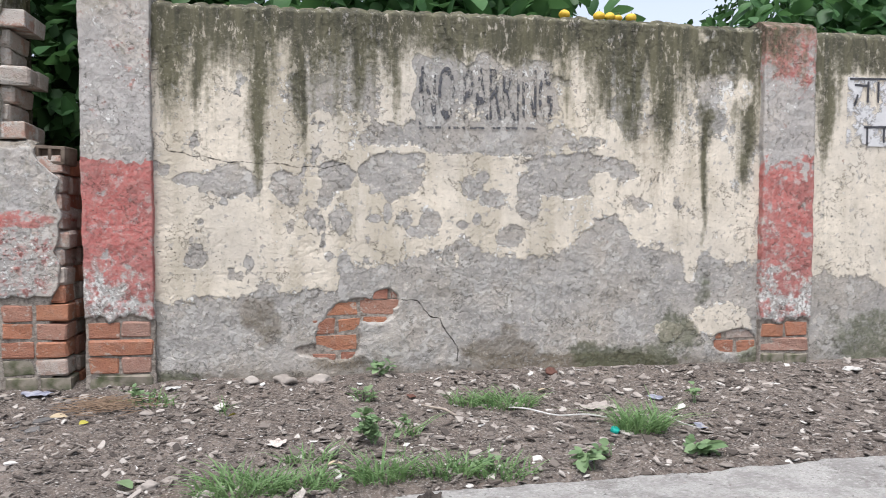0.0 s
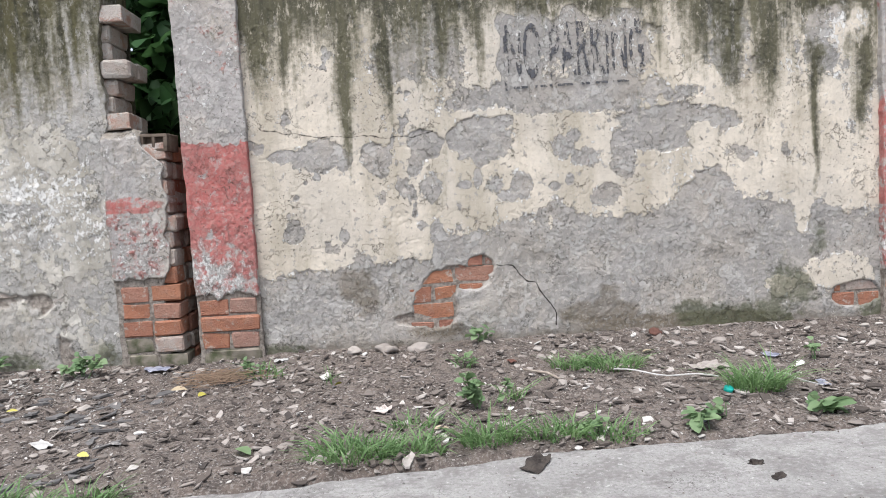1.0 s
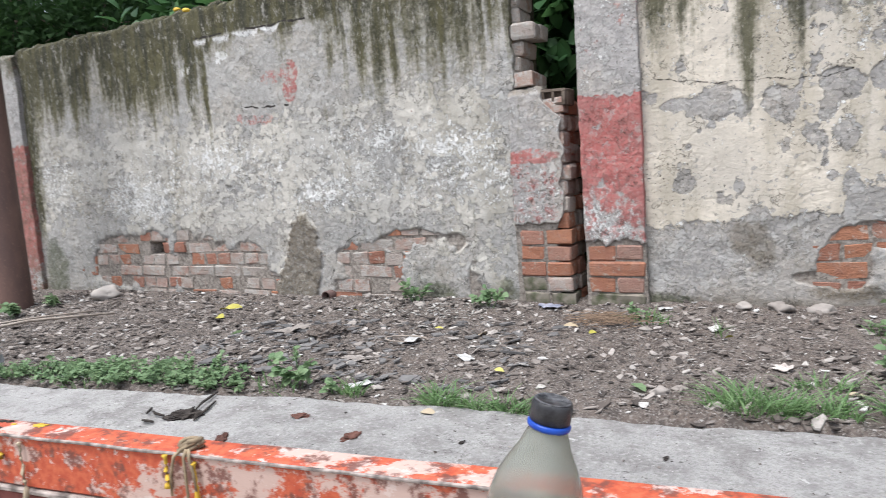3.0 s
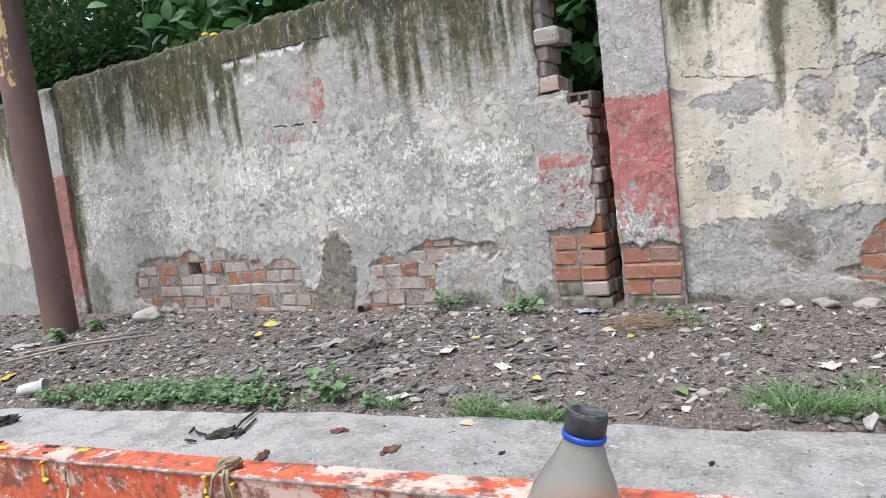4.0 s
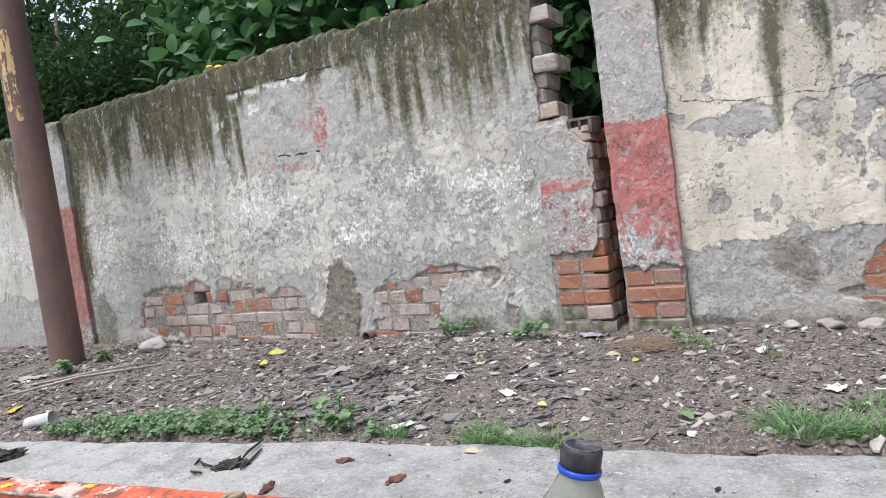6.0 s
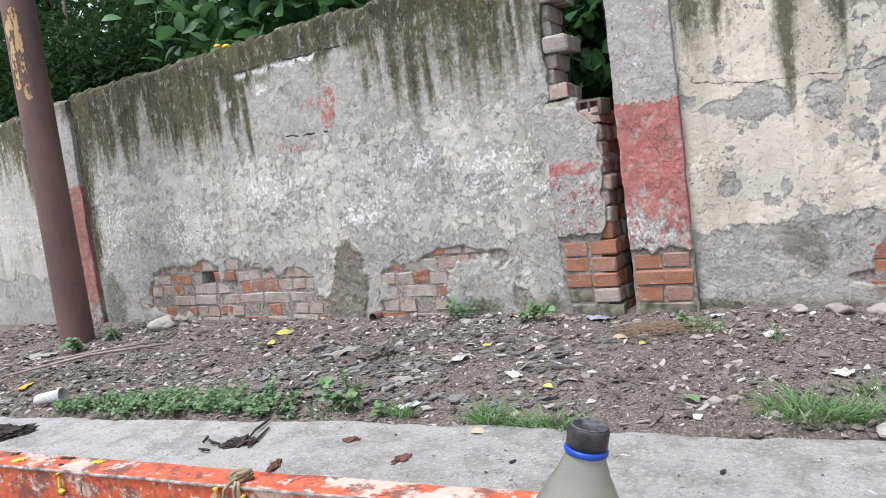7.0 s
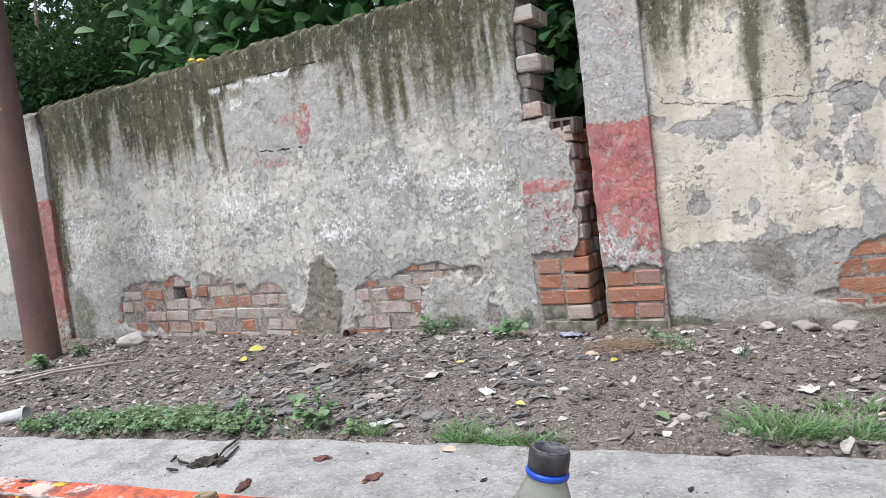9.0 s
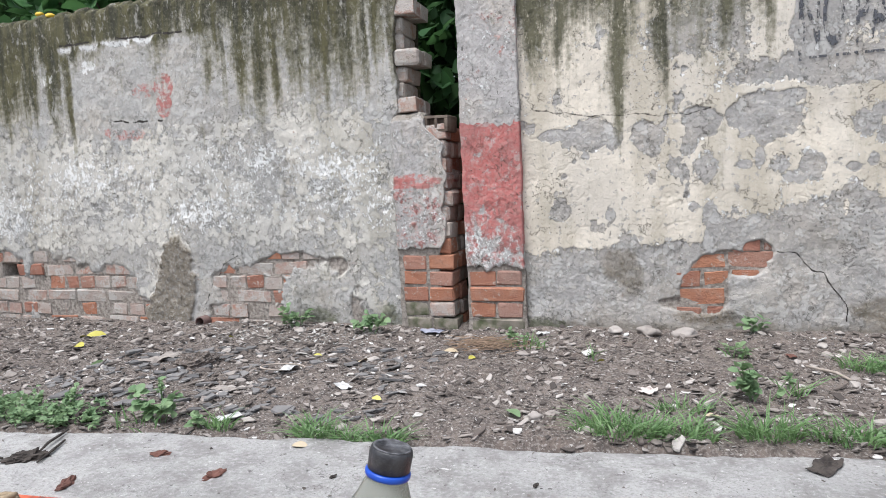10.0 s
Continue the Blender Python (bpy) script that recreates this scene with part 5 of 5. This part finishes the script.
lathe(bm, [(0.0146, 0.2815), (0.0180, 0.282), (0.0186, 0.2835), (0.0186, 0.2858), (0.0178, 0.287), (0.0146, 0.2875)], 48)
part("ring", bm, M["ring"], bottle, "bright blue sealing ring", True)
bm = bmesh.new()
lathe(bm, [(0.0148, 0.2875), (0.0173, 0.288), (0.0174, 0.3015), (0.0169, 0.3042), (0.0157, 0.3056), (0.0141, 0.3056), (0.0128, 0.3040), (0.0119, 0.3026), (0.0068, 0.3022), (0.0059, 0.3030), (0.0011, 0.3030)], 60)
for v in bm.verts:
    if 0.2885 < v.co.z < 0.302:
        a = math.atan2(v.co.y, v.co.x)
        v.co.x, v.co.y = v.co.x * (1 + 0.012 * math.cos(30 * a)), v.co.y * (1 + 0.012 * math.cos(30 * a))
part("cap", bm, M["cap"], bottle, "ribbed black screw cap with a dished top", True)

bm = bmesh.new()
lathe(bm, [(0.0162, 0.30535), (0.0155, 0.3062), (0.0142, 0.3062), (0.0129, 0.3046), (0.0120, 0.3032), (0.0068, 0.3028), (0.0059, 0.3037), (0.0011, 0.3037)], 48)
for v in bm.verts:
    v.co.z += 0.0005 * noise.noise(v.co * 300)
part("cap_top", bm, M["captop"], bottle, "scuffed dished cap top, its sky sheen painted in grey", True)

# ---- writing on the wall ----
def lettering(text, width, height, place, parent, material):
    cu = bpy.data.curves.new("lettering", "FONT")
    cu.body, cu.extrude, cu.offset = text, 0.0006, 0.012
    ob = bpy.data.objects.new("lettering_source", cu)
    scene.collection.objects.link(ob)
    me = bpy.data.meshes.new_from_object(ob.evaluated_get(bpy.context.evaluated_depsgraph_get()))
    bpy.data.objects.remove(ob)
    co = np.array([v.co[:] for v in me.vertices])
    lo, hi = co.min(0), co.max(0)
    for v in me.vertices:
        fx, fy = (v.co.x - lo[0]) / (hi[0] - lo[0]), (v.co.y - lo[1]) / (hi[1] - lo[1])
        v.co = Vector((place[0] + fx * width, place[1] - v.co.z, place[2] + fy * height))
    me.materials.clear()
    me.materials.append(material)
    made = new("lettering", me)
    made.parent = parent
    made["label"] = "worn black painted words"
    return made


lettering("NO PARKING", 0.645, 0.250, (0.490, WALL - 0.0045, 1.240), wall_2, M["letters"])


def stroke(x0, z0, x1, z1, wide, parent, material, name="border_stroke"):
    bm = bmesh.new()
    d = Vector((x1 - x0, 0, z1 - z0))
    box(bm, (d.length, 0.001, wide), Matrix.Translation(((x0 + x1) / 2, WALL - 0.0045, (z0 + z1) / 2)) @ pose(0, 0, 0, 0, -math.degrees(math.atan2(d.z, d.x)), 0), 0.0003)
    return part(name, bm, material, parent)


for x0, x1 in ((0.52, 0.585), (0.62, 0.70), (0.725, 0.80), (0.83, 0.875), (0.90, 0.96), (0.985, 1.06)):
    stroke(x0, 1.196 + 0.01 * x0, x1, 1.196 + 0.01 * x1, 0.011, wall_2, M["letters"])
for z0, z1 in ((1.19, 1.245), (1.27, 1.33), (1.35, 1.44)):
    stroke(0.487 - 0.02 * (1.5 - z1), z1, 0.487, z0, 0.011, wall_2, M["letters"])
stroke(1.095, 1.44, 1.125, 1.425, 0.03, wall_2, M["letters"])

bm = bmesh.new()
box(bm, (0.62, 0.002, 0.36), Matrix.Translation((3.05, WALL - 0.004, 1.33)), 0.0005)
part("notice_ground", bm, M["signwhite"], wall_3, "worn white painted ground")
for k, (x0, z0, x1, z1) in enumerate([(2.75, 1.50, 3.3, 1.51), (2.78, 1.47, 2.86, 1.465), (2.86, 1.49, 2.86, 1.38), (2.80, 1.42, 2.78, 1.36), (2.92, 1.49, 2.92, 1.38), (2.98, 1.48, 3.0, 1.38), (3.08, 1.49, 3.07, 1.38), (3.18, 1.49, 3.17, 1.40), (2.84, 1.25, 3.3, 1.26), (2.86, 1.25, 2.86, 1.16), (2.96, 1.25, 2.96, 1.17), (3.08, 1.25, 3.08, 1.16)]):
    stroke(x0, z0, x1, z1, 0.012, wall_3, M["dark"], "painted_bar").location.y = -0.002

# ---- fruit and petals lying on the coping ----
def fallen_fruit(x, z, size, seed, squash=0.8):
    thing = tagged(base("fruit", Matrix.Translation((x, WALL + 0.075, z))), "small yellow fruit lying on top of the wall", "fruit", "fallen fruit")
    bm = bmesh.new()
    bmesh.ops.create_icosphere(bm, subdivisions=3, radius=size)
    for v in bm.verts:
        v.co *= 1 + 0.16 * noise.noise(v.co * 40 + Vector((seed, 0, 0)))
        v.co.z *= squash
    part("flesh", bm, M["yellow"], thing, smooth=True)
    bm = bmesh.new()
    tube(bm, [(0, 0, size * squash * 0.8), (0.004, 0, size * squash + 0.010)], [0.002, 0.0012], 5)
    part("stalk", bm, M["bark"], thing)


top_2, top_1 = coping(1.75, 4, 0.006), coping(1.862, 3)
for k, (x, s) in enumerate([(1.22, 0.028), (1.40, 0.030), (1.455, 0.026), (1.50, 0.022), (1.57, 0.028)]):
    fallen_fruit(x, float(top_2(np.array([x]))[0]) + 0.028, s, k)
for k, (x, s) in enumerate([(-3.70, 0.026), (-3.62, 0.030), (-3.56, 0.024)]):
    fallen_fruit(x, float(top_1(np.array([x]))[0]) + 0.026, s, 9 + k, 0.6)

# ---- things lying about ----
def flat_leaf(x, y, size, seed, material, label, turn=None, z=None, width=0.62):
    r = np.random.RandomState(seed)
    a = r.uniform(0, 6.28) if turn is None else radians(turn)
    ob = leaves("fallen_leaf", np.zeros((1, 3)), np.array([[math.cos(a), math.sin(a), 0.06]]), [size], width, material, seed=seed)
    ob.location = (x, y, (earth(x, y) if z is None else z) + 0.010)
    return tagged(ob, label, "leaf", "fallen leaves")


for k, (x, y, s, m) in enumerate([(-3.10, 3.02, 0.13, "yleaf"), (-3.02, 2.98, 0.10, "yleaf"), (-2.85, 2.76, 0.10, "yleaf"), (-2.50, 2.45, 0.09, "weed"), (-1.32, 2.73, 0.075, "tan"), (-1.0, 2.93, 0.08, "tan"), (-0.85, 2.80, 0.06, "yleaf"), (-0.55, 2.20, 0.09, "weed"), (-1.02, 2.20, 0.05, "yleaf"), (0.05, 2.22, 0.06, "tan"), (-1.56, 2.77, 0.05, "yleaf"), (-0.3, 2.85, 0.05, "yleaf"), (1.0, 3.02, 0.06, "tan"), (-2.2, 3.05, 0.05, "yleaf")]):
    flat_leaf(x, y, 0.8 * s, 800 + k, M[m], {"yleaf": "bright yellow fallen leaf on the earth", "weed": "green fallen leaf on the earth", "tan": "dry tan fallen leaf on the earth"}[m])
SLAB = 0.012
flat_leaf(-1.08, 1.77, 0.050, 830, M["tan"], "pale tan leaf on the concrete", 10, SLAB - 0.006, 0.9)
for k, (x, y, s) in enumerate([(-1.42, 1.63, 0.05), (-1.17, 1.53, 0.055), (-1.52, 1.40, 0.06), (-0.62, 1.42, 0.02), (0.02, 1.52, 0.025), (-0.86, 1.60, 0.022), (-1.30, 1.70, 0.02), (0.85, 1.81, 0.04), (0.86, 1.72, 0.04), (-0.35, 1.66, 0.02)]):
    bm = bmesh.new()
    bmesh.ops.create_icosphere(bm, subdivisions=3, radius=0.5)
    for v in bm.verts:
        v.co *= 1 + 0.8 * noise.noise(v.co * 3.0 + Vector((k * 5.0, 1, 2))) + 0.4 * noise.noise(v.co * 9.0 + Vector((k * 3.0, 4, 2)))
        v.co = Vector((v.co.x * s, v.co.y * s * 0.55, v.co.z * s * 0.38 + 4.0 * (v.co.x * s) ** 2))
    ob = part("dry_crumb", bm, M["redclay" if k < 3 else "dung"])
    ob.matrix_world = pose(x, y, SLAB + 0.10 * s, 0, 0, 20 + 47 * k)
    tagged(ob, "curled dry dark crumb lying on the concrete", "debris", "crumbs on the road")


def mud_heap(x, y, sx, sy, sz, seed, label, z=SLAB, material="dung"):
    bm = bmesh.new()
    bmesh.ops.create_icosphere(bm, subdivisions=4, radius=1)
    for v in bm.verts:
        n = v.co.normalized()
        v.co *= 1 + 0.45 * noise.noise(n * 2.5 + Vector((seed, 0, 0))) + 0.30 * noise.noise(n * 7 + Vector((seed, 5, 0))) + 0.16 * noise.noise(n * 17 + Vector((seed, 9, 0)))
        v.co = Vector((v.co.x * sx, v.co.y * sy, max(v.co.z, -0.2) * sz))
    ob = part("dried_clod", bm, M[material])
    ob.matrix_world = pose(x, y, z, 0, 0, 25 * seed)
    return tagged(ob, label, "clod")


mud_heap(-1.80, 1.53, 0.055, 0.035, 0.022, 1, "dark dried clod lying on the concrete")
mud_heap(-2.92, 1.36, 0.11, 0.055, 0.035, 2, "dark dried clod lying on the concrete")
mud_heap(-2.03, 2.58, 0.10, 0.07, 0.05, 3, "crumbled clod of dark earth", 0.0, "soil")
mud_heap(-1.95, 1.90, 0.09, 0.05, 0.03, 4, "charred dark clod among the weeds", 0.0)


def curved_stick(name, pts, radius, material, label, category, group="", steps=7):
    bm = bmesh.new()
    n = len(pts)
    tube(bm, pts, [radius * (0.7 if k in (0, n - 1) else 1.0) for k in range(n)], steps)
    return tagged(part(name, bm, material, smooth=True), label, category, group)


for k, pts in enumerate([[(-1.97, 1.545, 0.02), (-1.955, 1.53, 0.022), (-1.94, 1.50, 0.02)], [(-1.93, 1.52, 0.02), (-1.90, 1.50, 0.024), (-1.86, 1.50, 0.02)], [(-1.90, 1.45, 0.02), (-1.875, 1.445, 0.022), (-1.85, 1.45, 0.02)], [(-1.79, 1.56, 0.022), (-1.82, 1.62, 0.026), (-1.85, 1.69, 0.022), (-1.87, 1.74, 0.02)], [(-1.73, 1.50, 0.020), (-1.76, 1.58, 0.022), (-1.80, 1.66, 0.02)]]):
    curved_stick("dried_twig", pts, 0.0045 if k > 2 else 0.005, M["dung"], "dark dried twisted twig on the concrete", "twig", "twigs")
for k, pts in enumerate([[(-4.15, 2.0, 0.03), (-4.04, 2.42, 0.035), (-3.68, 2.72, 0.03)], [(-4.3, 2.2, 0.03), (-4.1, 2.55, 0.03), (-3.9, 2.75, 0.03)], [(0.42, 2.85, 0.02), (0.5, 2.75, 0.025), (0.53, 2.68, 0.02)]]):
    curved_stick("stick", pts, 0.009 if k == 0 else 0.006, M["wood"], "grey weathered stick lying on the earth", "stick", "sticks")


def ribbon(name, pts, wide, material, label, category):
    """A thin flat strip bent along a line."""
    bm = bmesh.new()
    rows = []
    for k, p in enumerate(pts):
        a, b = Vector(pts[max(k - 1, 0)]), Vector(pts[min(k + 1, len(pts) - 1)])
        side = (b - a).cross(Vector((0, 0, 1))).normalized() * wide / 2
        p = Vector(p)
        rows.append([bm.verts.new(q) for q in (p - side, p + side, p + side + Vector((0, 0, 0.002)), p - side + Vector((0, 0, 0.002)))])
    for a, b in zip(rows, rows[1:]):
        for s in range(4):
            bm.faces.new((a[s], a[(s + 1) % 4], b[(s + 1) % 4], b[s]))
    bm.faces.new(rows[0][::-1])
    bm.faces.new(rows[-1])
    return tagged(part(name, bm, material), label, category)


ribbon("plastic_strip", [(0.75 + 0.033 * k, 2.73 - 0.030 * k + 0.0012 * k * k, 0.028 + 0.006 * math.sin(k)) for k in range(11)], 0.012, M["white"], "white plastic packing strip lying on the earth", "strip")
curved_stick("white_cord", [(1.22, 2.58, 0.02), (1.30, 2.52, 0.03), (1.33, 2.45, 0.02), (1.36, 2.38, 0.02)], 0.003, M["white"], "thin white cord lying on the earth", "cord")
curved_stick("plastic_loop", [(-1.57 + 0.10 * math.cos(a / 3), 2.53 + 0.05 * math.sin(a / 3), 0.025) for a in range(16)], 0.003, M["wood"], "pale loop of plastic cord on the earth", "cord")

bottle_top = tagged(base("plastic_disc", pose(1.06, 2.43, earth(1.06, 2.43) + 0.012, 20, 10, 0)), "teal green plastic screw lid on the earth", "litter")
bm = bmesh.new()
lathe(bm, [(0.014, -0.008), (0.0155, -0.007), (0.0155, 0.007), (0.013, 0.009)], 24)
part("shell", bm, M["teal"], bottle_top, smooth=True)


def scrap(name, x, y, sx, sy, seed, material, label, category="scrap", z=None, crumple=0.18):
    """A crumpled piece of sheet."""
    bm = bmesh.new()
    bmesh.ops.create_grid(bm, x_segments=9, y_segments=7, size=0.5)
    for v in bm.verts:
        c = v.co.copy()
        v.co = Vector((c.x * sx + 0.12 * sx * noise.noise(c * 3 + Vector((seed, 0, 0))), c.y * sy + 0.15 * sy * noise.noise(c * 3 + Vector((0, seed, 0))), crumple * min(sx, sy) * (0.5 + noise.noise(c * 3.5 + Vector((seed, seed, 0))))))
    got = bmesh.ops.extrude_face_region(bm, geom=list(bm.faces))
    for v in got["geom"]:
        if isinstance(v, bmesh.types.BMVert):
            v.co.z += 0.0015
    ob = part(name, bm, material)
    ob.matrix_world = pose(x, y, (earth(x, y) if z is None else z) + 0.006, 0, 0, 40 * seed)
    return tagged(ob, label, category, "scraps")


for k, (x, y, sx, sy, m, label) in enumerate([
    (0.85, 2.15, 0.05, 0.03, "blue", "crumpled blue wrapper on the earth"), (1.40, 2.45, 0.07, 0.03, "blue", "crumpled blue wrapper on the earth"),
    (1.42, 2.85, 0.06, 0.05, "blue", "crumpled blue wrapper on the earth"), (-1.17, 3.26, 0.12, 0.06, "blue", "faded blue crumpled plastic bag at the wall foot"),
    (1.13, 2.75, 0.14, 0.09, "chips", "sheet of dirty card lying on the earth"), (-0.12, 2.46, 0.06, 0.045, "greyline", "pale broken flake on the earth"),
    (-1.56, 2.56, 0.13, 0.06, "white", "torn white plastic on the earth"), (-1.20, 2.34, 0.09, 0.04, "white", "torn white paper on the earth"),
    (-0.62, 3.28, 0.06, 0.04, "white", "small white paper by the wall"), (2.62, 3.17, 0.09, 0.07, "white", "white scrap of paper by the wall"),
    (-2.27, 2.63, 0.16, 0.09, "stone", "grey broken slab flake on the earth"), (-3.74, 1.88, 0.12, 0.04, "yellow", "yellow and white wrapper on the earth"),
    (-1.66, 2.26, 0.10, 0.05, "stone", "grey sheet scrap on the earth"), (-4.60, 2.44, 0.2, 0.10, "stone", "grey plastic sheet scrap near the pole"),
    (-1.45, 1.98, 0.10, 0.05, "white", "torn white scrap among the weeds"), (0.40, 3.05, 0.05, 0.03, "redclay", "reddish wrapper scrap on the earth")]):
    scrap("scrap", x, y, sx, sy, k + 1, M[m], label)
scrap("cloth_scrap", 0.31, 1.90, 0.11, 0.05, 6, M["dung"], "crumpled black scrap of cloth on the concrete edge", "cloth", SLAB - 0.002, 0.20)

cup = tagged(base("paper_cup", pose(-3.19, 1.71, 0.046, 0, 84, 24)), "crushed white paper cup lying by the road edge", "cup")
bm = bmesh.new()
lathe(bm, [(0.027, -0.07), (0.028, -0.068), (0.034, 0.05), (0.037, 0.052), (0.037, 0.056), (0.032, 0.055), (0.025, -0.06)], 28)
for v in bm.verts:
    v.co.x *= 0.86 + 0.25 * noise.noise(v.co * 18)
    v.co.y *= 1.0 + 0.30 * noise.noise(v.co * 16 + Vector((4, 0, 0)))
part("wall", bm, M["white"], cup, smooth=True)
pipe = tagged(base("drain_pipe", pose(-2.60, 3.370, 0.028, 90, 0, 0)), "short dark drain pipe end at the wall foot", "pipe")
bm = bmesh.new()
rings = [[bm.verts.new((r * math.cos(6.2832 * k / 20), r * math.sin(6.2832 * k / 20), z)) for k in range(20)] for r, z in ((0.032, -0.06), (0.032, 0.030), (0.026, 0.030), (0.024, -0.06))]
for a, b in zip(rings, rings[1:]):
    for k in range(20):
        bm.faces.new((a[k], a[(k + 1) % 20], b[(k + 1) % 20], b[k]))
part("tube", bm, M["rust"], pipe, smooth=True)

nr = np.random.RandomState(77)
sn = 260
sa, sl = nr.uniform(0, 3.14, sn), nr.uniform(0.03, 0.11, sn)
sp = np.stack([-0.84 + nr.normal(0, 0.07, sn), 3.05 + nr.normal(0, 0.06, sn), 0.018 + 0.012 * nr.rand(sn)], -1)
sd = np.stack([np.cos(sa) * sl, np.sin(sa) * sl, nr.normal(0, 0.006, sn)], -1) / 2
sw = np.stack([-np.sin(sa), np.cos(sa), 0 * sa], -1) * 0.0013
sv_ = np.stack([sp - sd - sw, sp - sd + sw, sp + sd + sw, sp + sd - sw, sp - sd + (0, 0, 0.0022), sp + sd + (0, 0, 0.0022)], 1)
sf = np.array([[0, 1, 4], [2, 3, 5], [1, 2, 5], [1, 5, 4], [3, 0, 4], [3, 4, 5]])
tagged(from_arrays("straw", sv_.reshape(-1, 3), (np.arange(sn)[:, None, None] * 6 + sf[None]).reshape(-1, 3), M["straw"]), "patch of dry brown straw on the earth", "straw", kind="stuff")

# ---- bricks ----
def brick_meshes(length, material, count, seed, depth=0.11, height=0.0755):
    out = []
    r = random.Random(seed)
    for k in range(count):
        bm = bmesh.new()
        box(bm, (length * r.uniform(0.965, 1.0), depth, height * r.uniform(0.95, 1.03)), Matrix(), r.uniform(0.004, 0.010), 0.0044, r)
        me = bpy.data.meshes.new("brick")
        bm.to_mesh(me)
        bm.free()
        me.materials.append(material)
        out.append(me)
    return out


STRETCH = {m: brick_meshes(0.228, M[m], 5, 3 if m == "brick" else 4) for m in ("brick", "dull")}
HEADER = {m: brick_meshes(0.113, M[m], 5, 5 if m == "brick" else 6) for m in ("brick", "dull")}
PIER = {m: brick_meshes(0.133, M[m], 5, 7 if m == "brick" else 8) for m in ("brick", "dull", "mossbrick")}
LONG = {m: brick_meshes(0.272, M[m], 4, 9) for m in ("brick", "mossbrick")}
r_b = random.Random(21)


def brick(parent, meshes, x, front, z, tilt=0.0, depth=0.11):
    ob = new("brick", r_b.choice(meshes))
    ob.parent = parent
    ob.matrix_basis = pose(x, front + depth / 2 + r_b.uniform(-0.002, 0.003), z + r_b.uniform(-0.003, 0.003), r_b.uniform(-2, 2), r_b.uniform(-1.6, 1.6) + tilt, r_b.uniform(-2, 2))
    return ob


def exposed(parent, shapes, x0, x1, z1, shift, front, dull, seed, skip=()):
    """Courses of headers and stretchers where the render has come away."""
    k = 0
    while shift + COURSE * k < z1:
        z = shift + COURSE * (k + 0.5)
        long = k % 2 == 0
        step = 0.234 if long else 0.120
        x = x0 + (0.06 if long else 0.0)
        while x < x1:
            near = blobs(np.array([x - step / 2, x, x + step / 2]), np.full(3, z), shapes, 0.35, seed).max()
            if near > -0.05 and not any(abs(x - sx) < sw and abs(z - sz) < 0.05 for sx, sz, sw in skip):
                kind = "dull" if r_b.random() < dull else "brick"
                if r_b.random() > 0.16 * (dull > 0.5):
                    brick(parent, (STRETCH if long else HEADER)[kind], x + r_b.uniform(-0.008, 0.008), front + r_b.uniform(-0.001, 0.001), z, r_b.uniform(-1.2, 1.2))
            x += step
        k += 1


exposed(wall_1, LEFT_BARE, -4.90, -1.5, 0.55, -0.034, WALL + 0.0074, 0.62, 50, ((-4.06, 0.33, 0.13),))
exposed(wall_2, RIGHT_BARE, -0.45, 2.25, 0.5, -0.02, WALL + 0.0070, 0.05, 30)
for k in range(4):
    z = 0.036 + 0.0795 * k
    if k % 2 == 0:
        brick(pillar_1, LONG["brick" if k else "mossbrick"], -0.862, PILLAR + 0.0055, z)
    else:
        brick(pillar_1, PIER["brick"], -0.932, PILLAR + 0.0055, z)
        brick(pillar_1, PIER["brick"], -0.796, PILLAR + 0.0055, z)
for k in range(3):
    z = 0.036 + 0.0795 * k
    if k % 2:
        brick(pillar_2, LONG["brick"], 2.388, PILLAR + 0.0055, z)
    else:
        brick(pillar_2, PIER["brick" if k else "mossbrick"], 2.320, PILLAR + 0.0055, z)
        brick(pillar_2, PIER["brick" if k else "mossbrick"], 2.456, PILLAR + 0.0055, z)
for k in range(13):
    z = 0.030 + COURSE * k
    end = -1.083 + r_b.uniform(-0.014, 0.012) - (0.012 if k in (6, 9, 11) else 0)
    low = z < 0.41
    kind = "mossbrick" if k == 0 else "dull" if k == 1 else "brick" if k <= 5 else "dull"
    brick(pillar_4, PIER[kind], end - 0.063, PILLAR + (0.0055 if low else 0.014), z, r_b.uniform(-1.5, 1.5))
    if low:
        brick(pillar_4, PIER["brick" if k > 1 else "mossbrick"], end - 0.063 - 0.138, PILLAR + 0.0055, z)
    for j in (1, 2):
        brick(pillar_4, PIER["dull" if k % 2 else "brick"], end - 0.063 + r_b.uniform(-0.02, 0.01), PILLAR + 0.014 + 0.118 * j - 0.03 * (j == 2), z)
for k in range(9):
    z = 1.150 + COURSE * k
    end = (-1.250, -1.318, -1.300, -1.232, -1.322, -1.312, -1.242, -1.325, -1.32)[k]
    sunk = 0.03 if end < -1.29 else 0.0
    for j in (0, 1):
        brick(wall_1, PIER["dull"], end - 0.063, WALL + 0.006 + sunk + 0.118 * j - 0.005 * j - sunk * j, z, r_b.uniform(-1, 1))

hollow = tagged(base("hollow_brick", pose(-1.135, PILLAR + 0.075, 1.045, 0, 2, -6)), "dark wire-cut brick with two square recesses, loose in the gap", "brick")
bm = bmesh.new()
for sx_, sz_, cx_, cz_ in ((0.128, 0.014, 0, 0.033), (0.128, 0.014, 0, -0.033), (0.018, 0.054, -0.055, 0), (0.014, 0.054, 0, 0), (0.018, 0.054, 0.055, 0)):
    box(bm, (sx_, 0.03, sz_), Matrix.Translation((cx_, -0.045, cz_)), 0.002, 0.0006)
box(bm, (0.128, 0.09, 0.080), Matrix.Translation((0, 0.014, 0)), 0.004, 0.001)
part("clay", bm, M["bark"], hollow)
